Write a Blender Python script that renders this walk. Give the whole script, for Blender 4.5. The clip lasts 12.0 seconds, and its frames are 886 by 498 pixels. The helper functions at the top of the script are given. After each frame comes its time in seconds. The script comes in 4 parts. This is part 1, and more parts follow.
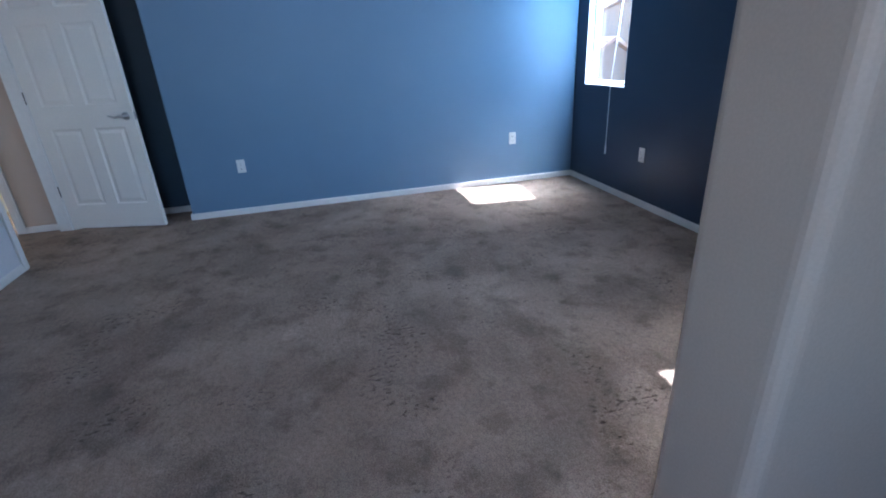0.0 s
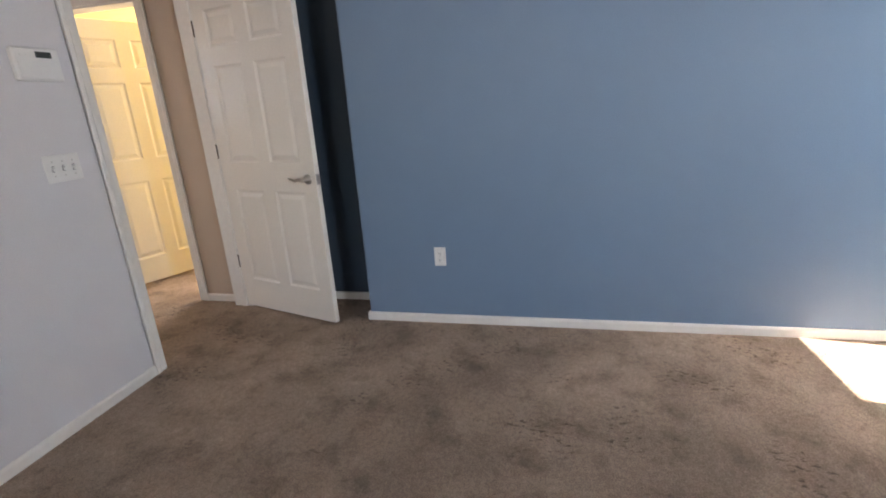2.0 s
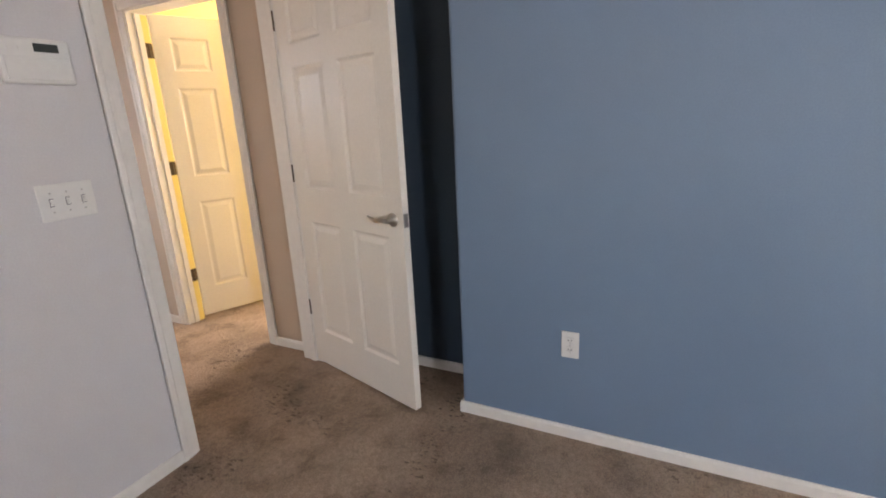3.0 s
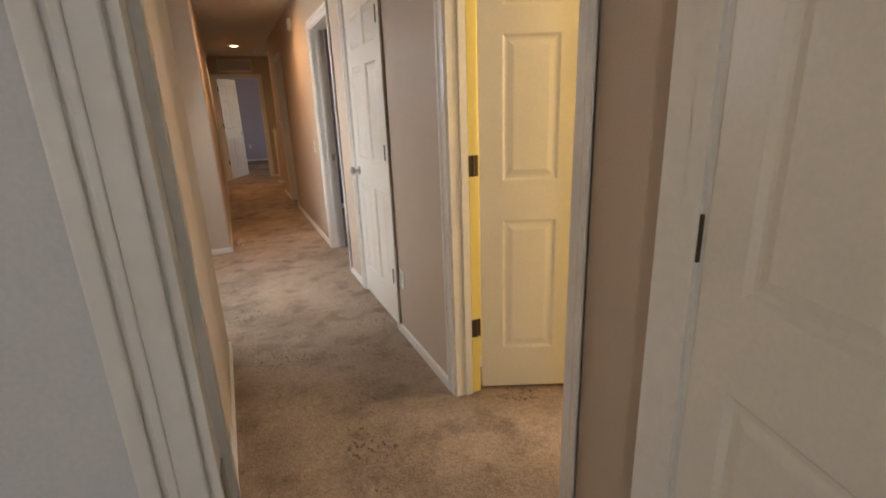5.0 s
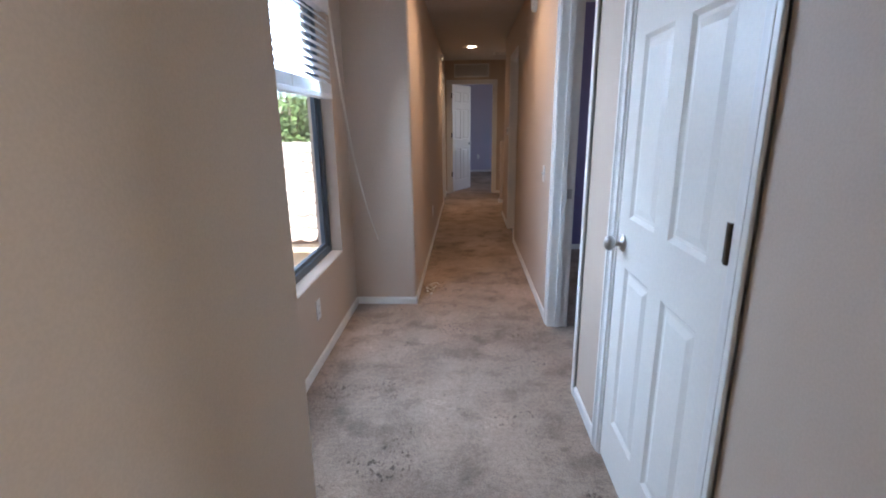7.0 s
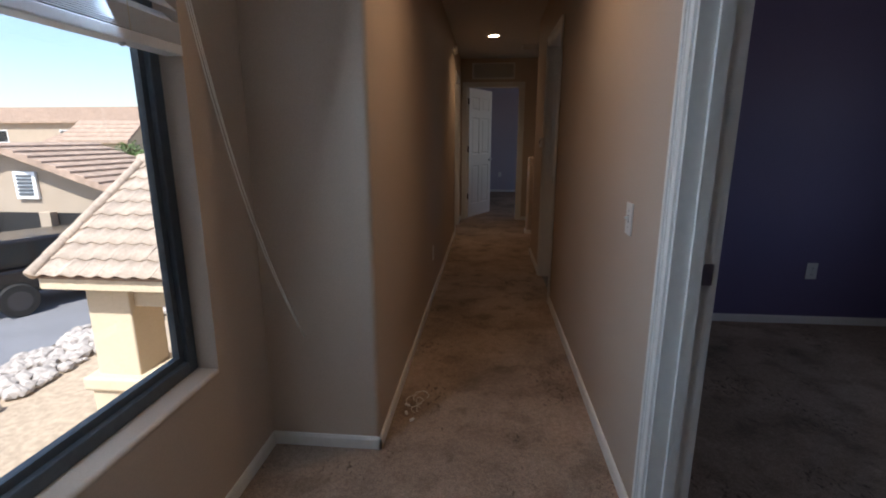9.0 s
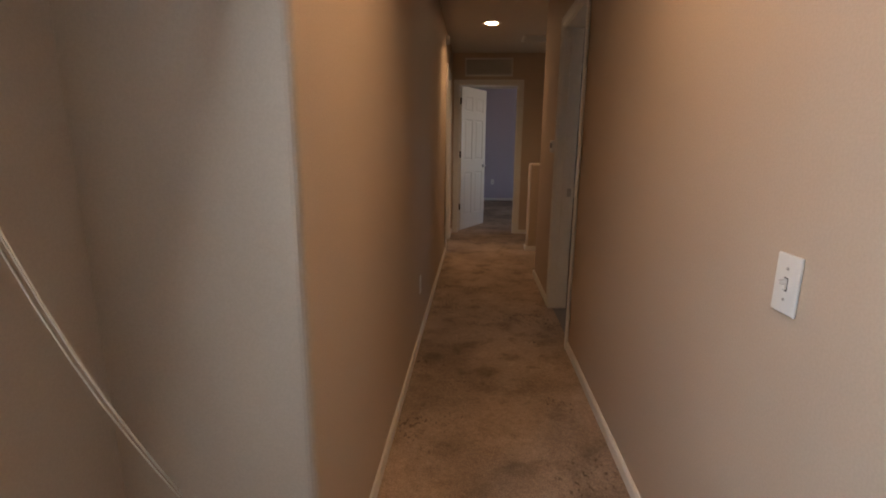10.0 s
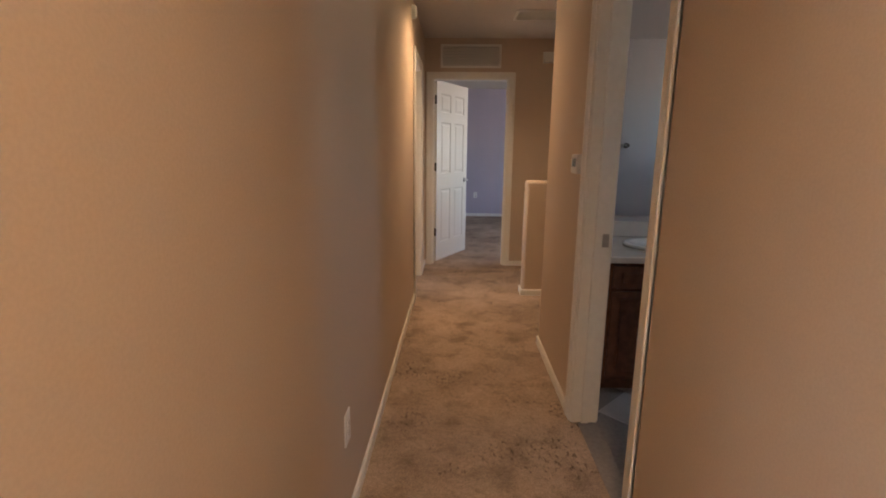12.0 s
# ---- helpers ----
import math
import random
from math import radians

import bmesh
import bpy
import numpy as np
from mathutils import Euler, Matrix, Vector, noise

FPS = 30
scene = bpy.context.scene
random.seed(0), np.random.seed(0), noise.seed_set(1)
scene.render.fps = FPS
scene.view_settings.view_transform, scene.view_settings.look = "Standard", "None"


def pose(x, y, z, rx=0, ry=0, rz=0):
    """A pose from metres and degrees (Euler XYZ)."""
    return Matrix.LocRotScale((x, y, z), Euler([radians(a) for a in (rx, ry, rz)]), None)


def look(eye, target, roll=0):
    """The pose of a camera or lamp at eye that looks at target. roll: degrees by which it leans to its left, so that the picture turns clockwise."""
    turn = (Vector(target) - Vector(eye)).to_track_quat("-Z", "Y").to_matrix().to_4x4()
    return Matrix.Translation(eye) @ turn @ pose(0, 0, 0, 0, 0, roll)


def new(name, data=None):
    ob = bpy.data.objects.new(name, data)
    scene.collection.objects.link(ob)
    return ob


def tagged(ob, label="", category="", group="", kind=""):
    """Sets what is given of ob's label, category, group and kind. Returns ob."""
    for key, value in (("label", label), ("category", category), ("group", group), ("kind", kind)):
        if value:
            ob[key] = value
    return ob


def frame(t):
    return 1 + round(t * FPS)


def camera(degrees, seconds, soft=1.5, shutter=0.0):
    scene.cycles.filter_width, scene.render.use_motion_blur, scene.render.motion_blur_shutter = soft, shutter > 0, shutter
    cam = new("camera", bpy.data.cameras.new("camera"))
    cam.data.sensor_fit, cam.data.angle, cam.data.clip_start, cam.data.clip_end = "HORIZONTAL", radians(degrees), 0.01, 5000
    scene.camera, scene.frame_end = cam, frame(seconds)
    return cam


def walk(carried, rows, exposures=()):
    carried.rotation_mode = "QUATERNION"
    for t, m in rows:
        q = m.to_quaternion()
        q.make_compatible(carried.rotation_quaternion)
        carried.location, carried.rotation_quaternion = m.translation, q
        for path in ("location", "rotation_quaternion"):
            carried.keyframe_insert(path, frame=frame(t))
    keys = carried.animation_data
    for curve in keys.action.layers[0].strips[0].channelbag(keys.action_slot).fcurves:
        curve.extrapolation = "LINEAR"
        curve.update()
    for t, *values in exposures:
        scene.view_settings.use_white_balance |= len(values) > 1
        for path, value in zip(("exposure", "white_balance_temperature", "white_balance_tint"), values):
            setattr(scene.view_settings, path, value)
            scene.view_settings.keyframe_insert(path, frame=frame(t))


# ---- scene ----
cam = camera(86.1, 12.0, soft=1.9)
PATH = [
    (0, (-3.622, -2.141, 1.284), (-1.83, -2.57, 0.508), -3.1),
    (0.5, (-3.219, -2.234, 1.274), (-1.354, -2.33, 0.559), -3.2),
    (1, (-2.778, -2.215, 1.276), (-0.9, -2.116, 0.594), -3.1),
    (1.5, (-2.326, -2.172, 1.284), (-0.442, -1.923, 0.659), -3.6),
    (2, (-1.81, -2.079, 1.307), (0.047, -1.631, 0.716), -3.7),
    (2.5, (-1.344, -1.907, 1.316), (0.47, -1.286, 0.747), -3.5),
    (2.7, (-1.189, -1.861, 1.327), (0.594, -1.139, 0.777), -3.3),
    (4.3, (-0.155, -1.027, 1.356), (1.056, 0.442, 0.742), -2.0),
    (4.5, (-0.05, -0.888, 1.348), (1.026, 0.685, 0.739), -2.4),
    (5, (0.171, -0.522, 1.336), (0.938, 1.233, 0.759), -2.2),
    (5.5, (0.284, -0.126, 1.349), (0.774, 1.734, 0.798), -1.7),
    (6, (0.39, 0.264, 1.337), (0.569, 2.185, 0.81), -0.8),
    (6.5, (0.446, 0.681, 1.336), (0.41, 2.607, 0.797), -0.2),
    (7, (0.443, 1.148, 1.343), (0.349, 3.078, 0.828), -0.7),
    (8.8, (0.461, 2.658, 1.297), (0.298, 4.598, 0.839), -0.6),
    (9, (0.489, 2.836, 1.262), (0.311, 4.778, 0.810), 0.0),
    (9.5, (0.466, 3.235, 1.251), (0.293, 5.181, 0.809), 0.3),
    (10, (0.402, 3.654, 1.238), (0.274, 5.605, 0.808), 0.5),
    (10.5, (0.402, 4.027, 1.221), (0.266, 5.977, 0.801), -0.1),
    (11, (0.444, 4.39, 1.239), (0.305, 6.342, 0.824), 0.6),
    (11.5, (0.413, 4.75, 1.269), (0.348, 6.71, 0.871), 1.6),
    (12, (0.426, 5.114, 1.288), (0.373, 7.072, 0.88), 0.6),
]
EXPOSURE = [(0, 2.35, 4950, 11), (0.5, 2.05, 5200, 11), (1.0, 2.3, 6000, 14), (1.5, 2.65, 6700, 17), (2.0, 2.8, 7400, 21), (2.7, 2.9, 7800, 24), (4.3, 2.6, 8800, 24), (5.0, 2.1, 8700, 20), (5.5, 2.1, 7000, 16), (6.0, 1.9, 6000, 14), (6.5, 2.15, 6000, 15), (7.0, 2.15, 5700, 14), (8.8, 0.6, 5900, 12), (9.5, 1.45, 6800, 14), (10.0, 1.7, 7400, 16), (10.5, 2.3, 7600, 18), (11.2, 2.4, 8200, 15), (12, 3.0, 6700, 11)]
walk(cam, [(t, look(e, a, r)) for t, e, a, r in PATH], EXPOSURE)

# ---------------------------------------------------------------- world and light
SUN_DIR = Vector((0.10, 0.68, -0.945)).normalized()
world = bpy.data.worlds.new("world")
scene.world = world
world.use_nodes = True
wn = world.node_tree
sky = wn.nodes.new("ShaderNodeTexSky")
sky.sky_type, sky.sun_disc = "NISHITA", False
sky.sun_elevation = math.asin(-SUN_DIR.z)
sky.sun_rotation = math.atan2(-SUN_DIR.x, -SUN_DIR.y)
wn.links.new(sky.outputs[0], wn.nodes["Background"].inputs[0])
wn.nodes["Background"].inputs[1].default_value = 0.15


def lamp(name, kind, m, energy, colour, **more):
    data = bpy.data.lights.new(name, kind)
    data.energy, data.color = energy, colour
    for key, value in more.items():
        if key == "angle": data.angle = value
        if key == "size": data.size = value
        if key == "size_y": data.shape, data.size_y = "RECTANGLE", value
        if key == "disk": data.shape, data.size = "DISK", value
        if key == "spread": data.spread = value
    ob = new(name, data)
    ob.matrix_world = m
    return ob


lamp("sun", "SUN", look((0, 0, 10), Vector((0, 0, 10)) + SUN_DIR), 5.0, (1, 0.95, 0.87), angle=radians(0.5))
SKYLIGHT = (0.68, 0.84, 1.0)
# daylight in the window openings; the west and vanity ones are added fill
lamp("bed_window_light", "AREA", look((-2.68, -4.74, 1.42), (0.8, -2.2, 1.75)), 5.5, SKYLIGHT, size=0.5, size_y=0.9, spread=radians(100))
lamp("corner_window_light", "AREA", look((0.011, -4.652, 1.437), (1.0, -4.40, 1.40)), 4.0, (0.52, 0.80, 1.0), size=0.05, size_y=0.98)
lamp("bath_window_light", "AREA", look((3.05, 0.6, 1.6), (1.2, 1.3, 1.6)), 9.5, (0.92, 0.96, 1.0), size=0.9, size_y=0.9)
lamp("far_window_light", "AREA", look((3.22, 11.9, 1.4), (0, 12.2, 1.0)), 2.6, SKYLIGHT, size=1.5, size_y=1.2)
lamp("side_window_light", "AREA", look((-1.42, 9.6, 1.4), (0, 9.6, 1.2)), 1.0, (1, 0.95, 0.8), size=0.8, size_y=1.0)
lamp("violet_window_light", "AREA", look((3.36, 4.6, 1.4), (1.5, 5.6, 0.9)), 1.25, SKYLIGHT, size=1.0, size_y=1.0)
# added fill that brightens the vanity, set in an assumed opening
lamp("vanity_fill_light", "AREA", look((3.22, 7.0, 1.7), (1.2, 7.2, 0.9)), 0.5, SKYLIGHT, size=0.6, size_y=0.6)
lamp("hall_window_light", "AREA", look((-0.585, 3.5, 1.74), (0.8, 2.7, 1.3)), 15, (0.6, 0.79, 1.0), size=1.36, size_y=0.42)
# added fill for the bedroom from an unseen, invented west opening
lamp("west_fill_light", "AREA", look((-5.02, -1.6, 1.45), (0.8, -2.0, 1.0)), 2.6, SKYLIGHT, size=1.3, size_y=1.0)
WARM = (1.0, 0.66, 0.38)


# ---------------------------------------------------------------- materials
def material(name, colour, rough=0.6, metal=0.0, spread=0.08, grain=60.0, bump=0.0, blotch=1.5, stain=None, stain_at=(0.5, 0.65),
             distance=0.002, detail=4.0, random_amount=0.0, spec=0.4):
    """Base colour varied by fine grain and wide blotches, with fine relief."""
    mat = bpy.data.materials.new(name)
    mat.use_nodes = True
    t = mat.node_tree
    b = t.nodes["Principled BSDF"]
    b.inputs["Roughness"].default_value, b.inputs["Metallic"].default_value = rough, metal
    b.inputs["Specular IOR Level"].default_value = spec
    geo = t.nodes.new("ShaderNodeNewGeometry")

    def noise_tex(scale, det):
        n = t.nodes.new("ShaderNodeTexNoise")
        n.inputs["Scale"].default_value, n.inputs["Detail"].default_value = scale, det
        t.links.new(geo.outputs["Position"], n.inputs["Vector"])
        return n.outputs["Fac"]

    def mix(kind, fac, a, c):
        m = t.nodes.new("ShaderNodeMix")
        m.data_type, m.blend_type = "RGBA", kind
        for socket, value in ((m.inputs[0], fac), (m.inputs[6], a), (m.inputs[7], c)):
            if hasattr(value, "links"): t.links.new(value, socket)
            else: socket.default_value = value if isinstance(value, float) else (*value, 1)
        return m.outputs[2]

    def ramp(value, low, high):
        r = t.nodes.new("ShaderNodeMapRange")
        r.interpolation_type = "SMOOTHSTEP"
        r.inputs[1].default_value, r.inputs[2].default_value = low, high
        t.links.new(value, r.inputs[0])
        return r.outputs[0]

    lo = tuple(max(0.0, c * (1 - spread)) for c in colour)
    hi = tuple(min(1.0, c * (1 + spread)) for c in colour)
    fine = noise_tex(grain, detail)
    col = mix("MIX", ramp(fine, 0.3, 0.7), lo, hi)
    wide = mix("MIX", ramp(noise_tex(blotch, 5.0), 0.3, 0.7), tuple([1 - spread] * 3), (1.0, 1.0, 1.0))
    col = mix("MULTIPLY", 1.0, col, wide)
    if stain:
        col = mix("MIX", ramp(noise_tex(blotch * 2.3, 6.0), *stain_at), col, stain)
    if random_amount:
        info = t.nodes.new("ShaderNodeObjectInfo")
        r = t.nodes.new("ShaderNodeMapRange")
        r.inputs[3].default_value, r.inputs[4].default_value = 1 - random_amount, 1 + random_amount
        t.links.new(info.outputs["Random"], r.inputs[0])
        comb = t.nodes.new("ShaderNodeCombineColor")
        for i in range(3): t.links.new(r.outputs[0], comb.inputs[i])
        col = mix("MULTIPLY", 1.0, col, comb.outputs[0])
    t.links.new(col, b.inputs["Base Color"])
    if bump:
        bp = t.nodes.new("ShaderNodeBump")
        bp.inputs["Strength"].default_value, bp.inputs["Distance"].default_value = bump, distance
        t.links.new(fine, bp.inputs["Height"])
        t.links.new(bp.outputs[0], b.inputs["Normal"])
    return mat


def glowing(name, colour, strength):
    mat = bpy.data.materials.new(name)
    mat.use_nodes = True
    b = mat.node_tree.nodes["Principled BSDF"]
    b.inputs["Emission Color"].default_value, b.inputs["Emission Strength"].default_value = (*colour, 1), strength
    return mat


def glass_material():
    mat = bpy.data.materials.new("window_glass")
    mat.use_nodes = True
    b = mat.node_tree.nodes["Principled BSDF"]
    b.inputs["Transmission Weight"].default_value, b.inputs["Roughness"].default_value, b.inputs["IOR"].default_value = 1.0, 0.0, 1.45
    b.inputs["Base Color"].default_value = (0.97, 0.99, 0.98, 1)
    return mat


TAN = material("tan_wall_paint", (0.53, 0.42, 0.325), 0.62, spread=0.03, grain=170, bump=0.22, distance=0.001)
WHITE_WALL = material("off_white_wall_paint", (0.64, 0.625, 0.63), 0.6, spread=0.03, grain=170, bump=0.22, distance=0.001)
BLUE = material("blue_wall_paint", (0.155, 0.235, 0.335), 0.5, spread=0.03, grain=170, bump=0.2, distance=0.001)
NAVY = material("navy_wall_paint", (0.028, 0.048, 0.088), 0.42, spread=0.06, grain=170, bump=0.25, distance=0.001)
# lighter copy of the navy, offsets the weak light in the recess
NAVY_LIFTED = material("navy_paint_lifted_for_recess", (0.045, 0.068, 0.095), 0.5, spread=0.06, grain=170, bump=0.25, distance=0.001)
PURPLE = material("dusky_violet_wall_paint", (0.16, 0.13, 0.24), 0.55, spread=0.04, grain=170, bump=0.2, distance=0.001)
LAVENDER = material("lavender_wall_paint", (0.47, 0.42, 0.50), 0.6, spread=0.03, grain=170, bump=0.2, distance=0.001)
YELLOW = material("yellow_wall_paint", (0.80, 0.64, 0.22), 0.55, spread=0.04, grain=170, bump=0.2, distance=0.001)
BATH = material("pale_grey_bath_paint", (0.46, 0.42, 0.41), 0.55, spread=0.03, grain=170, bump=0.2, distance=0.001)
CEILING = material("ceiling_paint", (0.62, 0.58, 0.53), 0.8, spread=0.04, grain=60, bump=0.5, distance=0.003)
TRIM = material("white_trim_paint", (0.76, 0.73, 0.68), 0.38, spread=0.025, grain=35, bump=0.05, blotch=4)
DOOR = material("white_door_paint", (0.77, 0.725, 0.65), 0.36, spread=0.02, grain=90, bump=0.08, blotch=3, distance=0.001)


def carpet_material():
    """Cut pile: soft wide mottling, small tufts, and dark creases where the pile is ruffled."""
    mat = bpy.data.materials.new("beige_carpet_pile")
    mat.use_nodes = True
    t = mat.node_tree
    b = t.nodes["Principled BSDF"]
    b.inputs["Roughness"].default_value, b.inputs["Specular IOR Level"].default_value = 0.95, 0.1
    geo = t.nodes.new("ShaderNodeNewGeometry")

    def noise_tex(scale, det, stretch=(1, 1, 1), twist=0.0):
        m = t.nodes.new("ShaderNodeMapping")
        m.inputs["Scale"].default_value, m.inputs["Rotation"].default_value = stretch, (0, 0, twist)
        t.links.new(geo.outputs["Position"], m.inputs["Vector"])
        n = t.nodes.new("ShaderNodeTexNoise")
        n.inputs["Scale"].default_value, n.inputs["Detail"].default_value = scale, det
        t.links.new(m.outputs[0], n.inputs["Vector"])
        return n.outputs["Fac"]

    def ramp(value, a, c, low=0.0, high=1.0):
        r = t.nodes.new("ShaderNodeMapRange")
        r.interpolation_type = "SMOOTHSTEP"
        for k, v in enumerate((a, c, low, high)): r.inputs[k + 1].default_value = v
        t.links.new(value, r.inputs[0])
        return r.outputs[0]

    def maths(op, a, c):
        m = t.nodes.new("ShaderNodeMath")
        m.operation = op
        for k, v in enumerate((a, c)):
            if isinstance(v, float): m.inputs[k].default_value = v
            else: t.links.new(v, m.inputs[k])
        return m.outputs[0]

    tufts = noise_tex(170.0, 3.0)
    clumps = noise_tex(48.0, 3.0)
    ruffled = ramp(noise_tex(2.8, 5.0), 0.50, 0.66)
    crease = maths("MULTIPLY", ramp(noise_tex(58.0, 5.0, (1.0, 0.55, 1.0), 0.9), 0.52, 0.68), ramp(ruffled, 0.0, 1.0, 0.05, 1.0))
    tone = maths("MULTIPLY", ramp(noise_tex(0.9, 3.0), 0.3, 0.7, 0.84, 1.12), ramp(noise_tex(2.2, 9.0), 0.42, 0.66, 1.08, 0.82))
    tone = maths("MULTIPLY", tone, maths("MULTIPLY", ramp(noise_tex(5.2, 10.0), 0.48, 0.70, 1.06, 0.72), ramp(noise_tex(13.0, 9.0), 0.54, 0.76, 1.0, 0.74)))
    tone = maths("MULTIPLY", tone, ramp(noise_tex(8.0, 9.0, (1.0, 1.0, 1.0), 2.1), 0.28, 0.46, 1.12, 1.0))
    tone = maths("MULTIPLY", tone, maths("MULTIPLY", ramp(tufts, 0.3, 0.7, 0.78, 1.2), ramp(clumps, 0.34, 0.66, 0.90, 1.08)))
    tone = maths("MULTIPLY", tone, ramp(crease, 0.0, 1.0, 1.0, 0.44))
    col = t.nodes.new("ShaderNodeMix")
    col.data_type, col.blend_type = "RGBA", "MULTIPLY"
    col.inputs[0].default_value = 1.0
    col.inputs[6].default_value = (0.36, 0.268, 0.205, 1)
    comb = t.nodes.new("ShaderNodeCombineColor")
    for k in range(3): t.links.new(tone, comb.inputs[k])
    t.links.new(comb.outputs[0], col.inputs[7])
    t.links.new(col.outputs[2], b.inputs["Base Color"])
    bp = t.nodes.new("ShaderNodeBump")
    bp.inputs["Strength"].default_value, bp.inputs["Distance"].default_value = 0.9, 0.01
    t.links.new(maths("SUBTRACT", maths("ADD", maths("MULTIPLY", tufts, 0.7), clumps), maths("MULTIPLY", crease, 0.9)), bp.inputs["Height"])
    t.links.new(bp.outputs[0], b.inputs["Normal"])
    return mat


CARPET = carpet_material()
NICKEL = material("brushed_nickel", (0.48, 0.46, 0.43), 0.3, 1.0, spread=0.05)
BRONZE = material("dark_bronze_hinge", (0.09, 0.065, 0.045), 0.4, 0.8, spread=0.1)
PLASTIC = material("white_plastic", (0.74, 0.73, 0.70), 0.35, spread=0.015)
# near-black for slots, sockets and leads, also for the carport's painted shade
NEAR_BLACK = material("near_black", (0.02, 0.02, 0.02), 0.6)
SCREEN = material("lcd_grey", (0.05, 0.055, 0.05), 0.2)
WIN_FRAME = material("dark_window_frame", (0.085, 0.10, 0.115), 0.4, spread=0.1)
WIN_WHITE = material("white_window_frame", (0.82, 0.83, 0.84), 0.4, spread=0.02)
GLASS = glass_material()
BLIND = material("white_faux_wood_blind", (0.74, 0.75, 0.77), 0.45, spread=0.02)
CORD = material("cream_cord", (0.72, 0.67, 0.58), 0.8, spread=0.1, grain=400)
VENT_DARK = material("vent_shadow_grey", (0.30, 0.29, 0.27), 0.7)
GRILLE = material("white_grille_metal", (0.74, 0.72, 0.68), 0.4, spread=0.02)
CHERRY = material("dark_cherry_cabinet", (0.16, 0.066, 0.034), 0.35, spread=0.25, grain=25)
COUNTER = material("cultured_marble", (0.66, 0.58, 0.50), 0.22, spread=0.05, grain=9)
PORCELAIN = material("white_porcelain", (0.85, 0.84, 0.82), 0.12, spread=0.01)
TILE = material("grey_floor_tile", (0.40, 0.37, 0.35), 0.35, spread=0.1, grain=8, random_amount=0.06)
GROUT = material("grout", (0.22, 0.20, 0.19), 0.9)
MIRROR = material("mirror_silver", (0.92, 0.93, 0.93), 0.01, 1.0, spread=0.0)
BULB = glowing("lamp_glow", (1.0, 0.72, 0.42), 14.0)
STUCCO = material("cream_stucco", (0.60, 0.50, 0.36), 0.9, spread=0.06, grain=40, bump=0.5, distance=0.006)
STUCCO_TAN = material("tan_stucco", (0.42, 0.34, 0.26), 0.9, spread=0.06, grain=40, bump=0.5, distance=0.006)
ROOF_TILE = material("clay_roof_tile", (0.43, 0.345, 0.275), 0.8, spread=0.12, grain=22, bump=0.3, random_amount=0.12)
FAR_ROOF = material("weathered_far_roof", (0.40, 0.29, 0.22), 0.9, spread=0.15, grain=4, bump=0.4, distance=0.03)
FASCIA = material("brown_fascia", (0.22, 0.15, 0.11), 0.8, spread=0.1)
DIRT = material("desert_ground", (0.46, 0.36, 0.26), 0.95, spread=0.15, grain=9, bump=0.6, blotch=0.2, distance=0.03)
CONCRETE = material("grey_drive_concrete", (0.20, 0.20, 0.215), 0.9, spread=0.1, grain=20, bump=0.3)
STONE = material("river_stone", (0.45, 0.40, 0.36), 0.85, spread=0.2, grain=6)
LEAF = material("green_leaves", (0.13, 0.19, 0.055), 0.7, spread=0.4, grain=3)
BARK = material("tree_bark", (0.13, 0.09, 0.06), 0.9, spread=0.2, grain=14)
CAR_PAINT = material("black_car_paint", (0.012, 0.012, 0.014), 0.18, spread=0.1)
RUBBER = material("tyre_rubber", (0.02, 0.02, 0.02), 0.8)
ALLOY = material("grey_alloy", (0.12, 0.12, 0.125), 0.4, 1.0)
CAR_GLASS = material("tinted_car_glass", (0.015, 0.02, 0.025), 0.08)


# ---------------------------------------------------------------- mesh helpers
def box(bm, x0, y0, z0, x1, y1, z1, bevel=0.0, segments=2, upright=False):
    x0, x1, y0, y1, z0, z1 = min(x0, x1), max(x0, x1), min(y0, y1), max(y0, y1), min(z0, z1), max(z0, z1)
    v = [bm.verts.new(p) for p in ((x0, y0, z0), (x1, y0, z0), (x1, y1, z0), (x0, y1, z0), (x0, y0, z1), (x1, y0, z1), (x1, y1, z1), (x0, y1, z1))]
    f = [bm.faces.new([v[i] for i in q]) for q in ((3, 2, 1, 0), (4, 5, 6, 7), (0, 1, 5, 4), (1, 2, 6, 5), (2, 3, 7, 6), (3, 0, 4, 7))]
    if bevel:
        edges = {e for q in f for e in q.edges}
        if upright:
            edges = {e for e in edges if abs(e.verts[0].co.z - e.verts[1].co.z) > 1e-6}
        bmesh.ops.bevel(bm, geom=list(edges), offset=bevel, segments=segments, affect="EDGES", profile=0.5)
    return bm


def boxes(*items):
    bm = bmesh.new()
    for it in items: box(bm, *it)
    return bm


def tube(bm, points, radius, sides=8, closed=False):
    """A round bar along a line of points."""
    pts = [Vector(p) for p in points]
    rings = []
    for i, p in enumerate(pts):
        d = (pts[min(i + 1, len(pts) - 1)] - pts[max(i - 1, 0)]).normalized()
        a = d.orthogonal().normalized() if not rings else (last - d * last.dot(d)).normalized()
        last, c = a, d.cross(a)
        r = radius[i] if isinstance(radius, (list, tuple)) else radius
        rings.append([bm.verts.new(p + r * (math.cos(k * 2 * math.pi / sides) * a + math.sin(k * 2 * math.pi / sides) * c)) for k in range(sides)])
    for u, w in zip(rings, rings[1:]):
        for k in range(sides):
            bm.faces.new((u[k], u[(k + 1) % sides], w[(k + 1) % sides], w[k]))
    bm.faces.new(rings[0][::-1]); bm.faces.new(rings[-1])
    return bm


